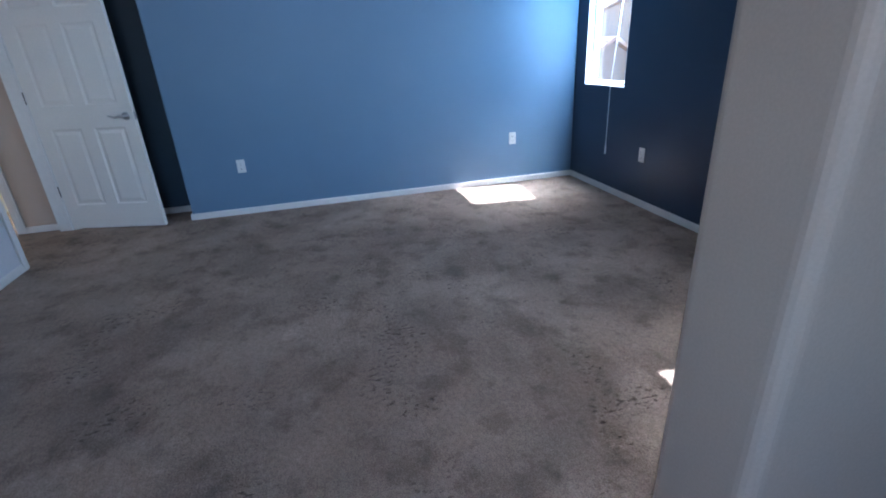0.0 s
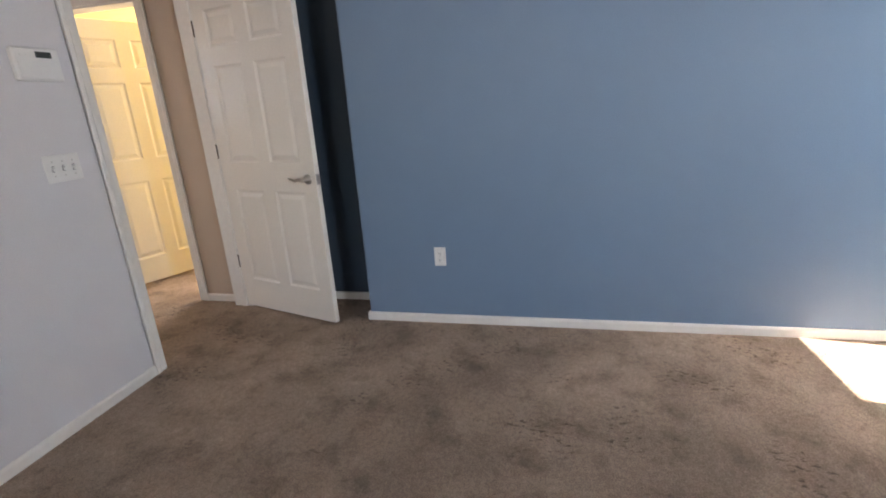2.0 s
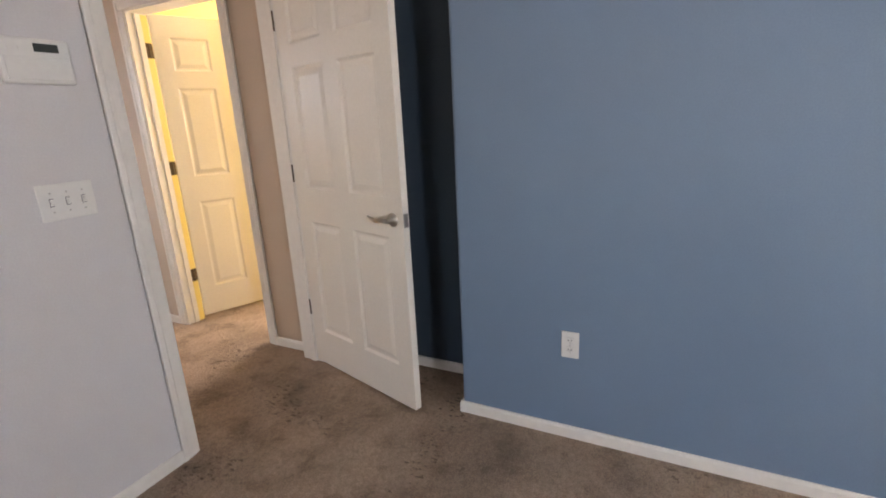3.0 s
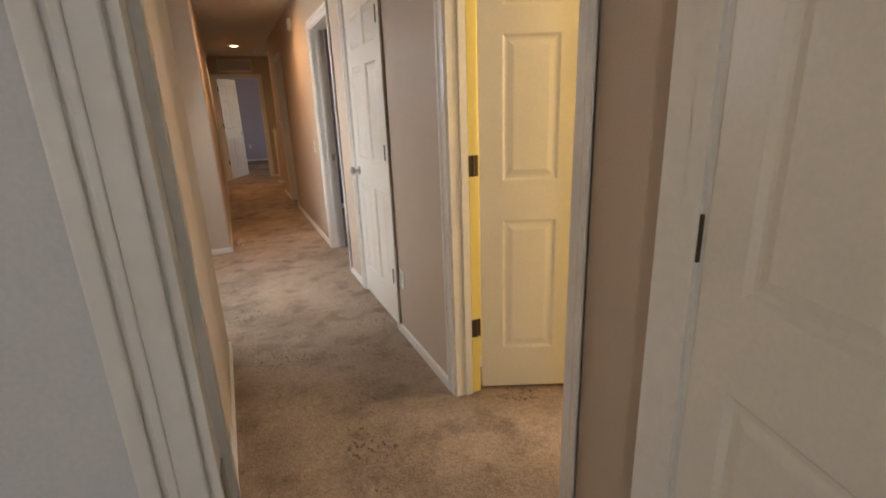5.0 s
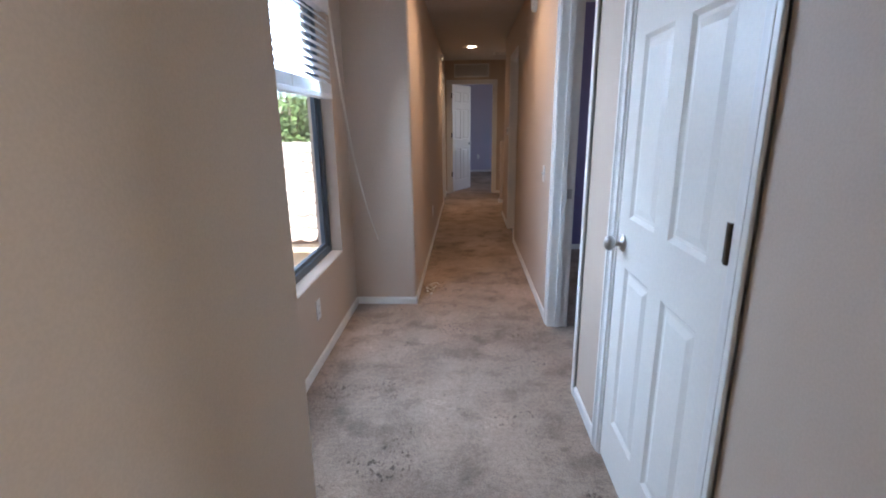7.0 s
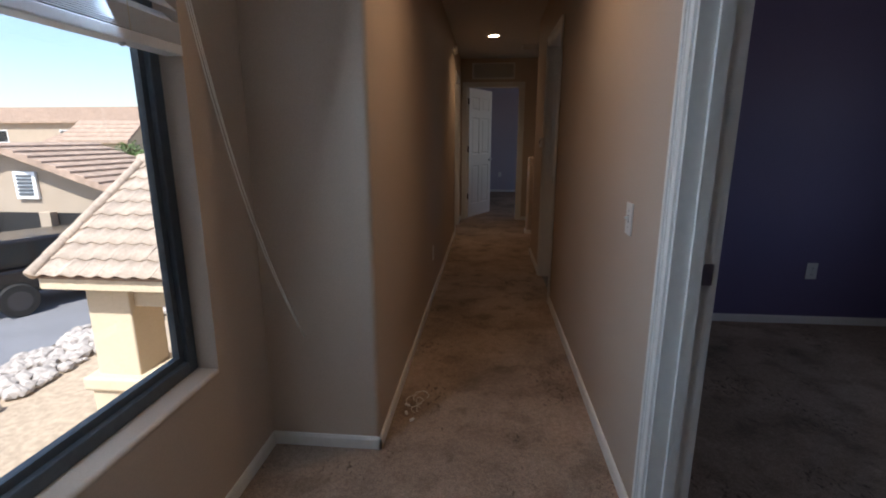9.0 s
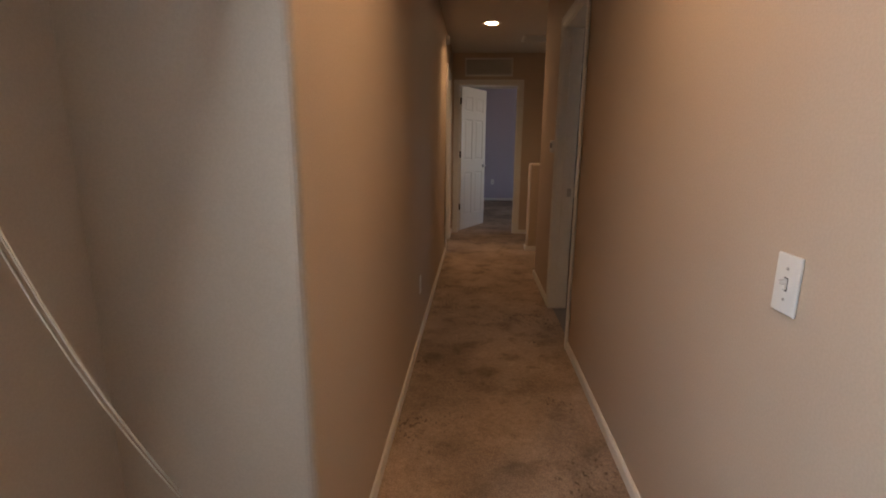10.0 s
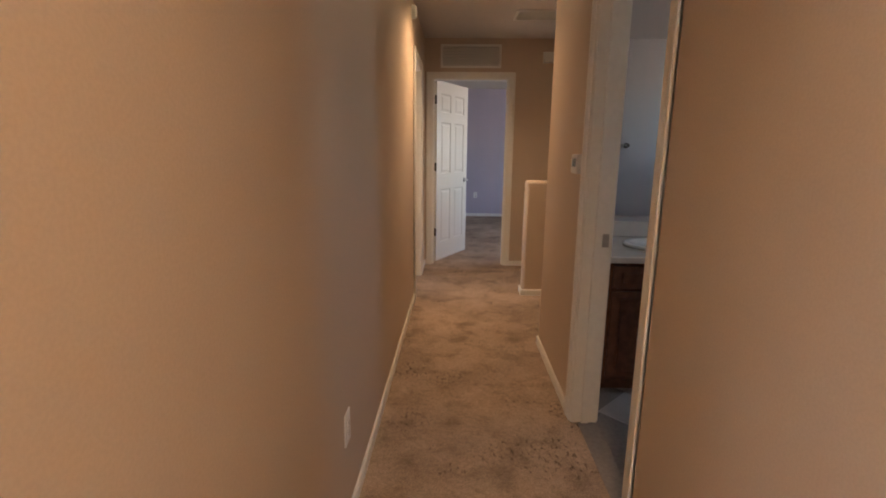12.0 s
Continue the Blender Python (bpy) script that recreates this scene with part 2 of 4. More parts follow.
def lathe(bm, profile, centre=(0, 0, 0), axis="Z", sides=24):
    """Turns a profile of (radius, height) pairs about an axis."""
    turn = {"Z": Matrix.Identity(3), "X": Matrix.Rotation(radians(90), 3, "Y"), "Y": Matrix.Rotation(radians(-90), 3, "X")}[axis]
    rings = [[bm.verts.new(turn @ Vector((r * math.cos(2 * math.pi * k / sides), r * math.sin(2 * math.pi * k / sides), h)) + Vector(centre))
              for k in range(sides)] for r, h in profile]
    for u, w in zip(rings, rings[1:]):
        for k in range(sides):
            bm.faces.new((u[k], u[(k + 1) % sides], w[(k + 1) % sides], w[k]))
    bm.faces.new(rings[0][::-1]); bm.faces.new(rings[-1])
    return bm


def mesh_of(name, bm, mat, smooth=False):
    bmesh.ops.recalc_face_normals(bm, faces=bm.faces[:])
    me = bpy.data.meshes.new(name)
    bm.to_mesh(me)
    bm.free()
    me.materials.append(mat)
    if smooth:
        for p in me.polygons: p.use_smooth = True
    return me


def part(name, bm, mat, parent=None, label="", smooth=False):
    ob = new(name, mesh_of(name, bm, mat, smooth))
    ob.parent = parent
    return tagged(ob, label)


def structure(name, bm, mat, label, category):
    return tagged(part(name, bm, mat), label, category, kind="structure")


def empty(name, m, label, category, group="", kind=""):
    ob = new(name)
    ob.empty_display_size = 0.1
    ob.matrix_world = m
    return tagged(ob, label, category, group, kind)


# ---------------------------------------------------------------- setting: plan in numbers
H = 2.44          # ceilings
HEAD = 2.045      # door openings
R0, R1 = 1.0, 1.12          # right-hand hall wall
LA, LB, AL = 0.01, 0.065, -0.39   # left-hand hall wall before and after the window bay; the bay's outer wall
BAY0, BAY1 = 2.295, 4.555
END0, END1 = 10.434, 10.554
BLUE_X, NAVY_Y, CORNER_Y = 0.80, -4.62, -0.944

structure("floor", boxes((-5.2, -4.8, -0.2, 1.2, 0.1, 0), (-0.56, 0.1, -0.2, 3.4, 4.68, 0), (-0.05, 4.68, -0.2, 3.4, 9.0, 0),
                         (-1.5, 9.0, -0.2, 3.4, 10.49, 0), (-1.7, 10.49, -0.2, 3.4, 14.8, 0)), CARPET,
          "worn beige cut-pile carpet with darker trodden stains", "carpet")
structure("ceiling", boxes((-5.2, -4.8, H, 3.1, 0.1, H + 0.2), (-0.56, 0.1, H, 3.4, 4.68, H + 0.2), (-0.05, 4.68, H, 3.4, 9.0, H + 0.2),
                           (-1.5, 9.0, H, 3.4, 10.49, H + 0.2), (-1.7, 10.49, H, 3.4, 14.8, H + 0.2)), CEILING,
          "off-white lightly textured plaster ceiling", "ceiling")

# bedroom
DX0, DX1 = 0.088, 0.945
structure("wall_bedroom_door", boxes((-5.0, 0, 0, DX0, 0.07, H), (DX0, 0, HEAD, DX1, 0.07, H), (DX1, 0, 0, 1.2, 0.07, H)), WHITE_WALL,
          "off-white painted wall beside the bedroom doorway", "wall")
structure("wall_blue", box(bmesh.new(), BLUE_X, NAVY_Y, 0, 1.2, CORNER_Y, H, 0.015, 3, True), BLUE, "mid-blue painted bedroom wall with rounded corner", "wall")
# navy wall whose colour is lifted to make up for the shade here
structure("wall_recess", boxes((1.11, CORNER_Y, 0, 1.2, 0, H)), NAVY_LIFTED, "navy recess wall behind the open door, colour lightened against its shade", "wall")
W1, W2, WZ0, WZ1 = (0.0, 0.63), (-2.95, -2.42), 0.914, 1.96
structure("wall_navy", boxes((W1[1], NAVY_Y - 0.15, 0, 1.2, NAVY_Y, H), (W2[1], NAVY_Y - 0.15, 0, W1[0], NAVY_Y, H), (-5.0, NAVY_Y - 0.15, 0, W2[0], NAVY_Y, H),
                             *[(a, NAVY_Y - 0.15, 0, b, NAVY_Y, WZ0) for a, b in (W1, W2)], *[(a, NAVY_Y - 0.15, WZ1, b, NAVY_Y, H) for a, b in (W1, W2)]),
          NAVY, "dark navy painted window wall", "wall")
# the opening in this unseen wall is invented to let the fill in
structure("wall_bedroom_west", boxes((-5.15, NAVY_Y - 0.15, 0, -5.0, -2.3, H), (-5.15, -0.9, 0, -5.0, 0.1, H), (-5.15, -2.3, 0, -5.0, -0.9, 0.9), (-5.15, -2.3, 2.0, -5.0, -0.9, H)), WHITE_WALL, "off-white bedroom wall", "wall")
structure("wall_bedroom_stub", box(bmesh.new(), -3.19, NAVY_Y, 0, -2.97, -2.747, H, 0.03, 5, True), TAN, "tan-white stub wall with rounded edge", "wall")

# hall
structure("wall_hall_south", boxes((-0.56, 0.07, 0, DX0, 0.14, H), (DX0, 0.07, HEAD, DX1, 0.14, H), (DX1, 0.07, 0, R0, 0.14, H)), TAN, "tan painted hall side of the doorway wall", "wall")
bm = box(bmesh.new(), -0.08, 0.14, 0, LA, BAY0, H, 0.02, 4, True)
box(bm, AL - 0.16, BAY0 - 0.12, 0, -0.09, BAY0 - 0.002, H)
structure("wall_hall_left", bm, TAN, "tan painted hall wall with rounded corner", "wall")
WY0, WY1, SILL, WTOP = 2.80, 4.215, 0.515, 2.06
structure("wall_bay", boxes((AL - 0.16, BAY0, 0, AL, WY0, H), (AL - 0.16, WY1, 0, AL, BAY1 + 0.12, H), (AL - 0.16, WY0, 0, AL, WY1, SILL), (AL - 0.16, WY0, WTOP, AL, WY1, H)),
          TAN, "tan painted window bay wall", "wall")
bm = box(bmesh.new(), AL - 0.1, BAY1, 0, LB, BAY1 + 0.115, H, 0.02, 4, True)
LD0, LD1 = 9.17, 9.93
for it in ((-0.05, BAY1 + 0.0945, 0, LB, LD0, H), (-0.05, LD0, HEAD, LB, LD1, H), (-0.05, LD1, 0, LB, END0, H)): box(bm, *it)
structure("wall_hall_left_far", bm, TAN, "tan painted long hall wall with rounded corner", "wall")
B1, CL, DK, B2, PIL = (0.474, 1.285), (2.115, 2.885), (3.36, 4.165), (6.50, 7.235), 8.179
bm = bmesh.new()
last_y = 0.07
for a, b in (B1, CL, DK, B2):
    box(bm, R0, last_y, 0, R1, a, H)
    box(bm, R0, a, HEAD, R1, b, H)
    last_y = b
box(bm, R0, last_y, 0, R1, PIL, H, 0.015, 3, True)
structure("wall_hall_right", bm, TAN, "tan painted hall wall with four doorways", "wall")
ED0, ED1 = 0.145, 0.978
structure("wall_hall_end", boxes((-0.05, END0, 0, ED0, END0 + 0.06, H), (ED0, END0, HEAD, ED1, END0 + 0.06, H), (ED1, END0, 0, 3.2, END0 + 0.06, H)), TAN,
          "tan painted end wall of the hall", "wall")
structure("wall_stairs", boxes((3.2, 8.1, 0, 3.32, END1, H)), TAN, "tan painted wall beyond the stair head", "wall")
structure("half_wall", box(bmesh.new(), 1.036, 9.3, 0, 2.3, 9.43, 1.035, 0.03, 4), TAN, "low tan half wall with rounded top", "half wall")

# rooms off the hall
structure("wall_bath_yellow", boxes((R1, 1.47, 0, 3.0, 1.57, H), (1.09, -0.1, 0, 3.0, 0.0, H), (3.0, -0.1, 0, 3.1, 0.15, H), (3.0, 1.05, 0, 3.1, 1.57, H),
                                    (3.0, 0.15, 0, 3.1, 1.05, 1.15), (3.0, 0.15, 2.05, 3.1, 1.05, H), (1.121, 0.0, 0, 1.127, B1[0], H), (1.121, B1[1] + 0.06, 0, 1.127, 1.47, H),
                                    (1.121, B1[0], HEAD, 1.127, B1[1] + .06, H)),
          YELLOW, "yellow painted bathroom walls", "wall")
structure("wall_violet", boxes((R1, 6.19, 0, 3.4, 6.26, H), (3.4, 2.8, 0, 3.5, 4.1, H), (3.4, 5.1, 0, 3.5, 6.26, H), (3.4, 4.1, 0, 3.5, 5.1, 0.9), (3.4, 4.1, 1.9, 3.5, 5.1, H), (R1, 2.8, 0, 3.4, 2.92, H)), PURPLE, "dusky violet bedroom walls in shade", "wall")
# the opening in the x = 3.2 wall is unseen, added for the vanity fill
structure("wall_bath", boxes((R1, 8.09, 0, 3.2, PIL - 0.003, H), (3.2, 6.265, 0, 3.3, 6.7, H), (3.2, 7.3, 0, 3.3, 8.09, H), (3.2, 6.7, 0, 3.3, 7.3, 1.4), (3.2, 6.7, 2.0, 3.3, 7.3, H), (R1, 6.265, 0, 3.2, 6.32, H)), BATH, "pale grey painted bathroom walls", "wall")
structure("wall_lavender", boxes((-1.6, 14.6, 0, 3.2, 14.72, H), (-1.72, END1, 0, -1.6, 14.72, H), (3.2, END1, 0, 3.32, 11.1, H), (3.2, 12.7, 0, 3.32, 14.72, H),
                                 (3.2, 11.1, 0, 3.32, 12.7, 0.8), (3.2, 11.1, 2.0, 3.32, 12.7, H), (-1.6, END0 + 0.062, 0, ED0, END1, H), (ED0, END0 + 0.062, HEAD, ED1, END1, H),
                                 (ED1, END0 + 0.062, 0, 3.2, END1, H)), LAVENDER, "lavender painted far bedroom walls", "wall")
structure("wall_side_room", boxes((-1.5, 8.9, 0, -0.06, 9.0, H), (-1.5, 9.0, 0, -1.4, 9.2, H), (-1.5, 10.0, 0, -1.4, 10.49, H), (-1.5, 9.2, 0, -1.4, 10.0, 0.9), (-1.5, 9.2, 1.9, -1.4, 10.0, H)),
          TAN, "tan painted side room walls", "wall")


# ---------------------------------------------------------------- trim
def baseboard(x0, y0, x1, y1, nx, ny):
    """A baseboard along a wall face; (nx, ny) points into the room."""
    bm = bmesh.new()
    t, h = 0.012, 0.054
    prof = ((0, 0), (t, 0), (t, h - 0.012), (t * 0.55, h), (0, h))
    a = [bm.verts.new((x0 + nx * u, y0 + ny * u, z)) for u, z in prof]
    b = [bm.verts.new((x1 + nx * u, y1 + ny * u, z)) for u, z in prof]
    for i in range(5): bm.faces.new((a[i], a[(i + 1) % 5], b[(i + 1) % 5], b[i]))
    bm.faces.new(a); bm.faces.new(b)
    return structure("baseboard", bm, TRIM, "white painted wooden baseboard", "baseboard")


CW = 0.057
for it in ((BLUE_X, NAVY_Y, BLUE_X, CORNER_Y + 0.01, -1, 0), (BLUE_X - 0.01, CORNER_Y, 1.11, CORNER_Y, 0, 1), (1.11, CORNER_Y, 1.11, -0.02, -1, 0),
           (-2.97, NAVY_Y, BLUE_X, NAVY_Y, 0, 1), (-5, -0.0, DX0 - CW, 0, 0, -1), (-2.97, NAVY_Y, -2.97, -2.747, 1, 0), (-3.19, -2.747, -2.96, -2.747, 0, 1),
           (R0, 0.158, R0, B1[0] - CW, -1, 0), (R0, B1[1] + CW, R0, CL[0] - CW, -1, 0), (R0, CL[1] + CW, R0, DK[0] - CW, -1, 0), (R0, DK[1] + CW, R0, B2[0] - CW, -1, 0),
           (R0, B2[1] + CW, R0, PIL + 0.01, -1, 0), (R0 - 0.01, PIL, 3.2, PIL, 0, 1), (LA, 0.158, LA, BAY0 + 0.01, 1, 0), (AL, BAY0, LA + 0.01, BAY0, 0, 1), (AL, BAY0, AL, BAY1, 1, 0),
           (AL, BAY1, LB + 0.012, BAY1, 0, -1), (LB, BAY1 - 0.012, LB, LD0 - CW, 1, 0), (LB, LD1 + CW, LB, END0, 1, 0), (ED1 + CW, END0, 3.2, END0, 0, -1), (LB, END0, ED0 - CW, END0, 0, -1),
           (1.026, 9.3, 2.3, 9.3, 0, -1), (1.036, 9.29, 1.036, 9.44, -1, 0), (R1, 6.19, 3.4, 6.19, 0, -1), (-1.6, 14.6, 3.2, 14.6, 0, -1), (R1 + .01, 1.47, 3.0, 1.47, 0, -1)):
    baseboard(*it)


# ---------------------------------------------------------------- doors
def door_leaf(parent, w, h=2.025, knob="knob", hinge_sign=1):
    """A six-panel leaf: hinge side at x = 0, faces at y = 0 and 0.035."""
    t, s, m = 0.035, 0.098, 0.10
    zs = ((0.205, 0.83), (1.005, 1.585), (1.69, 1.895))
    bm = bmesh.new()
    box(bm, 0, 0, 0, s, t, h); box(bm, w - s, 0, 0, w, t, h)
    mid0, mid1 = w / 2 - m / 2, w / 2 + m / 2
    rails = (0,) + tuple(v for z in zs for v in z) + (h,)
    for a, b in zip(rails[0::2], rails[1::2]): box(bm, s, 0, a, w - s, t, b)
    for a, b in zs: box(bm, mid0, 0, a, mid1, t, b)
    leaf = part("leaf", bm, DOOR, parent, "white moulded six-panel door leaf")
    for x0, x1 in ((s, mid0), (mid1, w - s)):
        for a, b in zs:
            bm = bmesh.new()
            ins = ((0, 0.0005), (0.012, 0.009), (0.022, 0.009), (0.045, 0.002))
            for side in (0, 1):
                rings = []
                for d, y in ins:
                    yy = y if side == 0 else t - y
                    rings.append([bm.verts.new(p) for p in ((x0 + d, yy, a + d), (x1 - d, yy, a + d), (x1 - d, yy, b - d), (x0 + d, yy, b - d))])
                for u, v in zip(rings, rings[1:]):
                    for k in range(4): bm.faces.new((u[k], u[(k + 1) % 4], v[(k + 1) % 4], v[k]))
                bm.faces.new(rings[-1])
            part("panel", bm, DOOR, leaf)
    if knob:
        kx, kz = w - 0.062, 0.91
        for side in (-1, 1):
            y = 0 if side < 0 else t
            bm = lathe(bmesh.new(), ((0.031, 0), (0.031, 0.004), (0.026, 0.009), (0.012, 0.011), (0.011, 0.035)), axis="Y", sides=20)
            if side < 0: bmesh.ops.transform(bm, matrix=Matrix.Scale(-1, 4, (0, 1, 0)), verts=bm.verts)
            if knob == "lever":
                tube(bm, [(0.005, side * 0.04, 0), (-0.03, side * 0.046, 0.004), (-0.06, side * 0.047, -0.004), (-0.09, side * 0.047, 0.006), (-0.115, side * 0.044, 0.012)],
                     [0.011, 0.010, 0.0085, 0.007, 0.005], 8)
            else:
                k = lathe(bmesh.new(), ((0.012, 0.03), (0.022, 0.036), (0.027, 0.048), (0.024, 0.060), (0.012, 0.067)), axis="Y", sides=18)
                if side < 0: bmesh.ops.transform(k, matrix=Matrix.Scale(-1, 4, (0, 1, 0)), verts=k.verts)
                tmp = bpy.data.meshes.new("tmp"); k.to_mesh(tmp); k.free(); bm.from_mesh(tmp); bpy.data.meshes.remove(tmp)
            bmesh.ops.translate(bm, vec=(kx, y, kz), verts=bm.verts)
            part("door_handle", bm, NICKEL, leaf, "brushed nickel lever handle" if knob == "lever" else "brushed nickel door knob", True)
        part("latch", box(bmesh.new(), w - 0.001, 0.005, kz - 0.03, w + 0.0025, t - 0.005, kz + 0.03), NICKEL, leaf, "nickel latch plate")
    return leaf


def hinge_set(parent, x, y, turn=0.0, leaf=0.016):
    for z in (0.34, 1.09, 1.82):
        bm = lathe(bmesh.new(), ((0.006, -0.045), (0.007, -0.043), (0.007, 0.043), (0.006, 0.045)), sides=10)
        box(bm, -leaf, -0.0015, -0.044, leaf, 0.0015, 0.044)
        ob = part("hinge", bm, BRONZE, parent, "dark bronze butt hinge")
        ob.matrix_basis = pose(x, y, z, 0, 0, turn)


def doorway(name, m, w, thick, label, back=True, front=True, strike=None):
    """Jambs, stops and casing round an opening: x along it from 0 to w, y into the wall from its face."""
    d = empty(name, m, label, "door", kind="structure")
    j = 0.018
    for a, b in ((0, j), (w - j, w)):
        part("jamb", boxes((a, -0.003, 0, b, thick + 0.003, HEAD)), TRIM, d)
    part("head_jamb", boxes((j, -0.003, HEAD - j, w - j, thick + 0.003, HEAD)), TRIM, d)
    for a, b in ((j, j + 0.011), (w - j - 0.011, w - j)):
        part("stop", boxes((a, 0.045, 0, b, 0.078, HEAD - j)), TRIM, d)
    for on, y, s in ((front, 0, -1), (back, thick, 1)):
        if not on: continue
        for x0, x1, z0, z1, kind in ((-CW, 0.006, 0, HEAD - 0.006, "v"), (w - 0.006, w + CW, 0, HEAD - 0.006, "v"), (-CW, w + CW, HEAD - 0.006, HEAD + CW, "h")):
            bm = box(bmesh.new(), x0, y, z0, x1, y + s * 0.011, z1, 0.003)
            if kind == "v":
                out = x0 if x0 < 0 else x1
                o2 = out + (0.02 if x0 < 0 else -0.02)
                box(bm, out, y, z0, o2, y + s * 0.017, z1 + CW - 0.002, 0.003)
                box(bm, (x0 + x1) / 2 - 0.006, y, z0, (x0 + x1) / 2 + 0.004, y + s * 0.0135, z1, 0.002)
            else:
                box(bm, x0 + 0.021, y, z1 - 0.02, x1 - 0.021, y + s * 0.017, z1, 0.003)
            part("casing", bm, TRIM, d)
    if strike is not None:
        part("strike_plate", boxes((strike[0] - 0.0015, strike[1], 0.87, strike[0] + 0.0015, strike[1] + 0.03, 0.93)), NICKEL, d, "metal strike plate")
    return d


d = doorway("door_1", pose(DX0, 0, 0), DX1 - DX0, 0.14, "open white six-panel bedroom door in white frame", strike=(0.0195, 0.01))
leaf = door_leaf(d, 0.81, knob="lever")
leaf.matrix_basis = pose(DX1 - DX0 - 0.021, 0.03, 0.014, 0, 0, -106.4)
hinge_set(d, DX1 - DX0 - 0.0185, 0.047, 90, 0.005)

d = doorway("door_2", pose(R0, B1[1], 0, 0, 0, -90), B1[1] - B1[0], 0.12, "white six-panel bathroom door swung wide open")
leaf = door_leaf(d, 0.765, knob="knob")
leaf.matrix_basis = pose(0.012, 0.14, 0.014, 0, 0, 66)
# thin yellow strip on the hinge-side jamb, between stop and leaf
part("painted_edge", boxes((0.0182, 0.084, 0, 0.0212, 0.1235, HEAD - 0.02)), YELLOW, d, "thin yellow strip along the jamb edge")
hinge_set(d, 0.0215, 0.103, 90, 0.024)

d = doorway("door_3", pose(R0, CL[1], 0, 0, 0, -90), CL[1] - CL[0], 0.12, "closed narrow white panelled closet door", back=False)
leaf = door_leaf(d, CL[1] - CL[0] - 0.042, knob="knob")
leaf.matrix_basis = pose(CL[1] - CL[0] - 0.021, 0.037, 0.014, 0, 0, 180)
hinge_set(d, CL[1] - CL[0] - 0.02, -0.006, 0)

d = doorway("door_4", pose(R0, DK[1], 0, 0, 0, -90), DK[1] - DK[0], 0.12, "white framed doorway to the dark bedroom", strike=(0.0195, 0.08))
d = doorway("door_5", pose(R0, B2[1], 0, 0, 0, -90), B2[1] - B2[0], 0.12, "white framed doorway to the vanity bathroom", strike=(0.0195, 0.08))
d = doorway("door_6", pose(LB, LD0, 0, 0, 0, 90), LD1 - LD0, 0.12, "white framed side doorway near the hall end")
d = doorway("door_7", pose(ED0, END0, 0), ED1 - ED0, 0.12, "half-open white six-panel door to lavender room")
leaf = door_leaf(d, 0.78, knob="lever")
leaf.matrix_basis = pose(0.021, 0.125, 0.014, 0, 0, 63.2) @ pose(0, -0.035, 0)
for z in (0.34, 1.09, 1.82):
    hinge = part("hinge", box(bmesh.new(), -0.0025, 0.002, -0.046, -0.0005, 0.036, 0.046), BRONZE, d, "dark bronze butt hinge")
    hinge.matrix_basis = leaf.matrix_basis @ pose(0, 0, z)

# unseen slab added as a sun block, sized to shade the whole hall window
structure("eave", boxes((-0.97, -0.5, H + 0.02, -0.56, 8.8, H + 0.14)), STUCCO_TAN, "unseen added overhang that keeps the sun out of the hall window", "eave")


# ---------------------------------------------------------------- ceiling lamps in the hall
def can_light(x, y):
    c = empty("recessed_light", pose(x, y, H), "lit warm recessed ceiling downlight with white trim ring", "ceiling light", "hall downlights")
    part("trim_ring", lathe(bmesh.new(), ((0.062, 0.0), (0.095, 0.0), (0.097, -0.004), (0.09, -0.008), (0.066, -0.008), (0.062, 0.0)), sides=32), PLASTIC, c, smooth=True)
    part("bulb", lathe(bmesh.new(), ((0.0605, -0.0015), (0.06, -0.005), (0.03, -0.0075), (0.003, -0.008)), sides=24), BULB, c, "glowing warm lamp face", True)
    lamp("downlight_beam", "AREA", look((x, y, H - 0.012), (x, y, 0)), 1.9, WARM, disk=0.11, spread=radians(135))


can_light(0.535, 4.85)
can_light(0.535, 8.82)


# ---------------------------------------------------------------- switches, outlets, small fittings
def plate(name, m, kind, label, gangs=1):
    """A wall plate; local x along the wall, z up, y out of the wall."""
    p = empty(name, m, label, "switch" if kind != "outlet" else "outlet", "wall " + ("outlets" if kind == "outlet" else "switches"))
    w, h = 0.07 + 0.046 * (gangs - 1), 0.115
    part("cover_plate", box(bmesh.new(), -w / 2, 0, -h / 2, w / 2, 0.006, h / 2, 0.003), PLASTIC, p)
    for g in range(gangs):
        x = (g - (gangs - 1) / 2) * 0.046
        if kind == "outlet":
            for z in (-0.02, 0.02):
                part("socket", box(bmesh.new(), x - 0.016, 0.006, z - 0.014, x + 0.016, 0.0085, z + 0.014, 0.002), PLASTIC, p)
                for dx in (-0.006, 0.006):
                    part("slot", boxes((x + dx - 0.0012, 0.0085, z - 0.003, x + dx + 0.0012, 0.0089, z + 0.006)), NEAR_BLACK, p)
                part("ground_hole", boxes((x - 0.002, 0.0085, z - 0.010, x + 0.002, 0.0089, z - 0.006)), NEAR_BLACK, p)
            part("screw", lathe(bmesh.new(), ((0.003, 0.006), (0.003, 0.0075)), (x, 0, 0), "Y", 8), NICKEL, p)
        else:
            part("toggle_slot", boxes((x - 0.006, 0.006, -0.013, x + 0.006, 0.0066, 0.013)), NEAR_BLACK, p)
            bm = box(bmesh.new(), x - 0.0045, 0.004, -0.011, x + 0.0045, 0.010, 0.011, 0.001)
            box(bm, x - 0.004, 0.008, 0.0, x + 0.004, 0.020, 0.009, 0.002)
            part("toggle", bm, PLASTIC, p)
            for z in (-0.03, 0.03):
                part("screw", lathe(bmesh.new(), ((0.003, 0.006), (0.003, 0.0072)), (x, 0, z), "Y", 8), NICKEL, p)
    return p


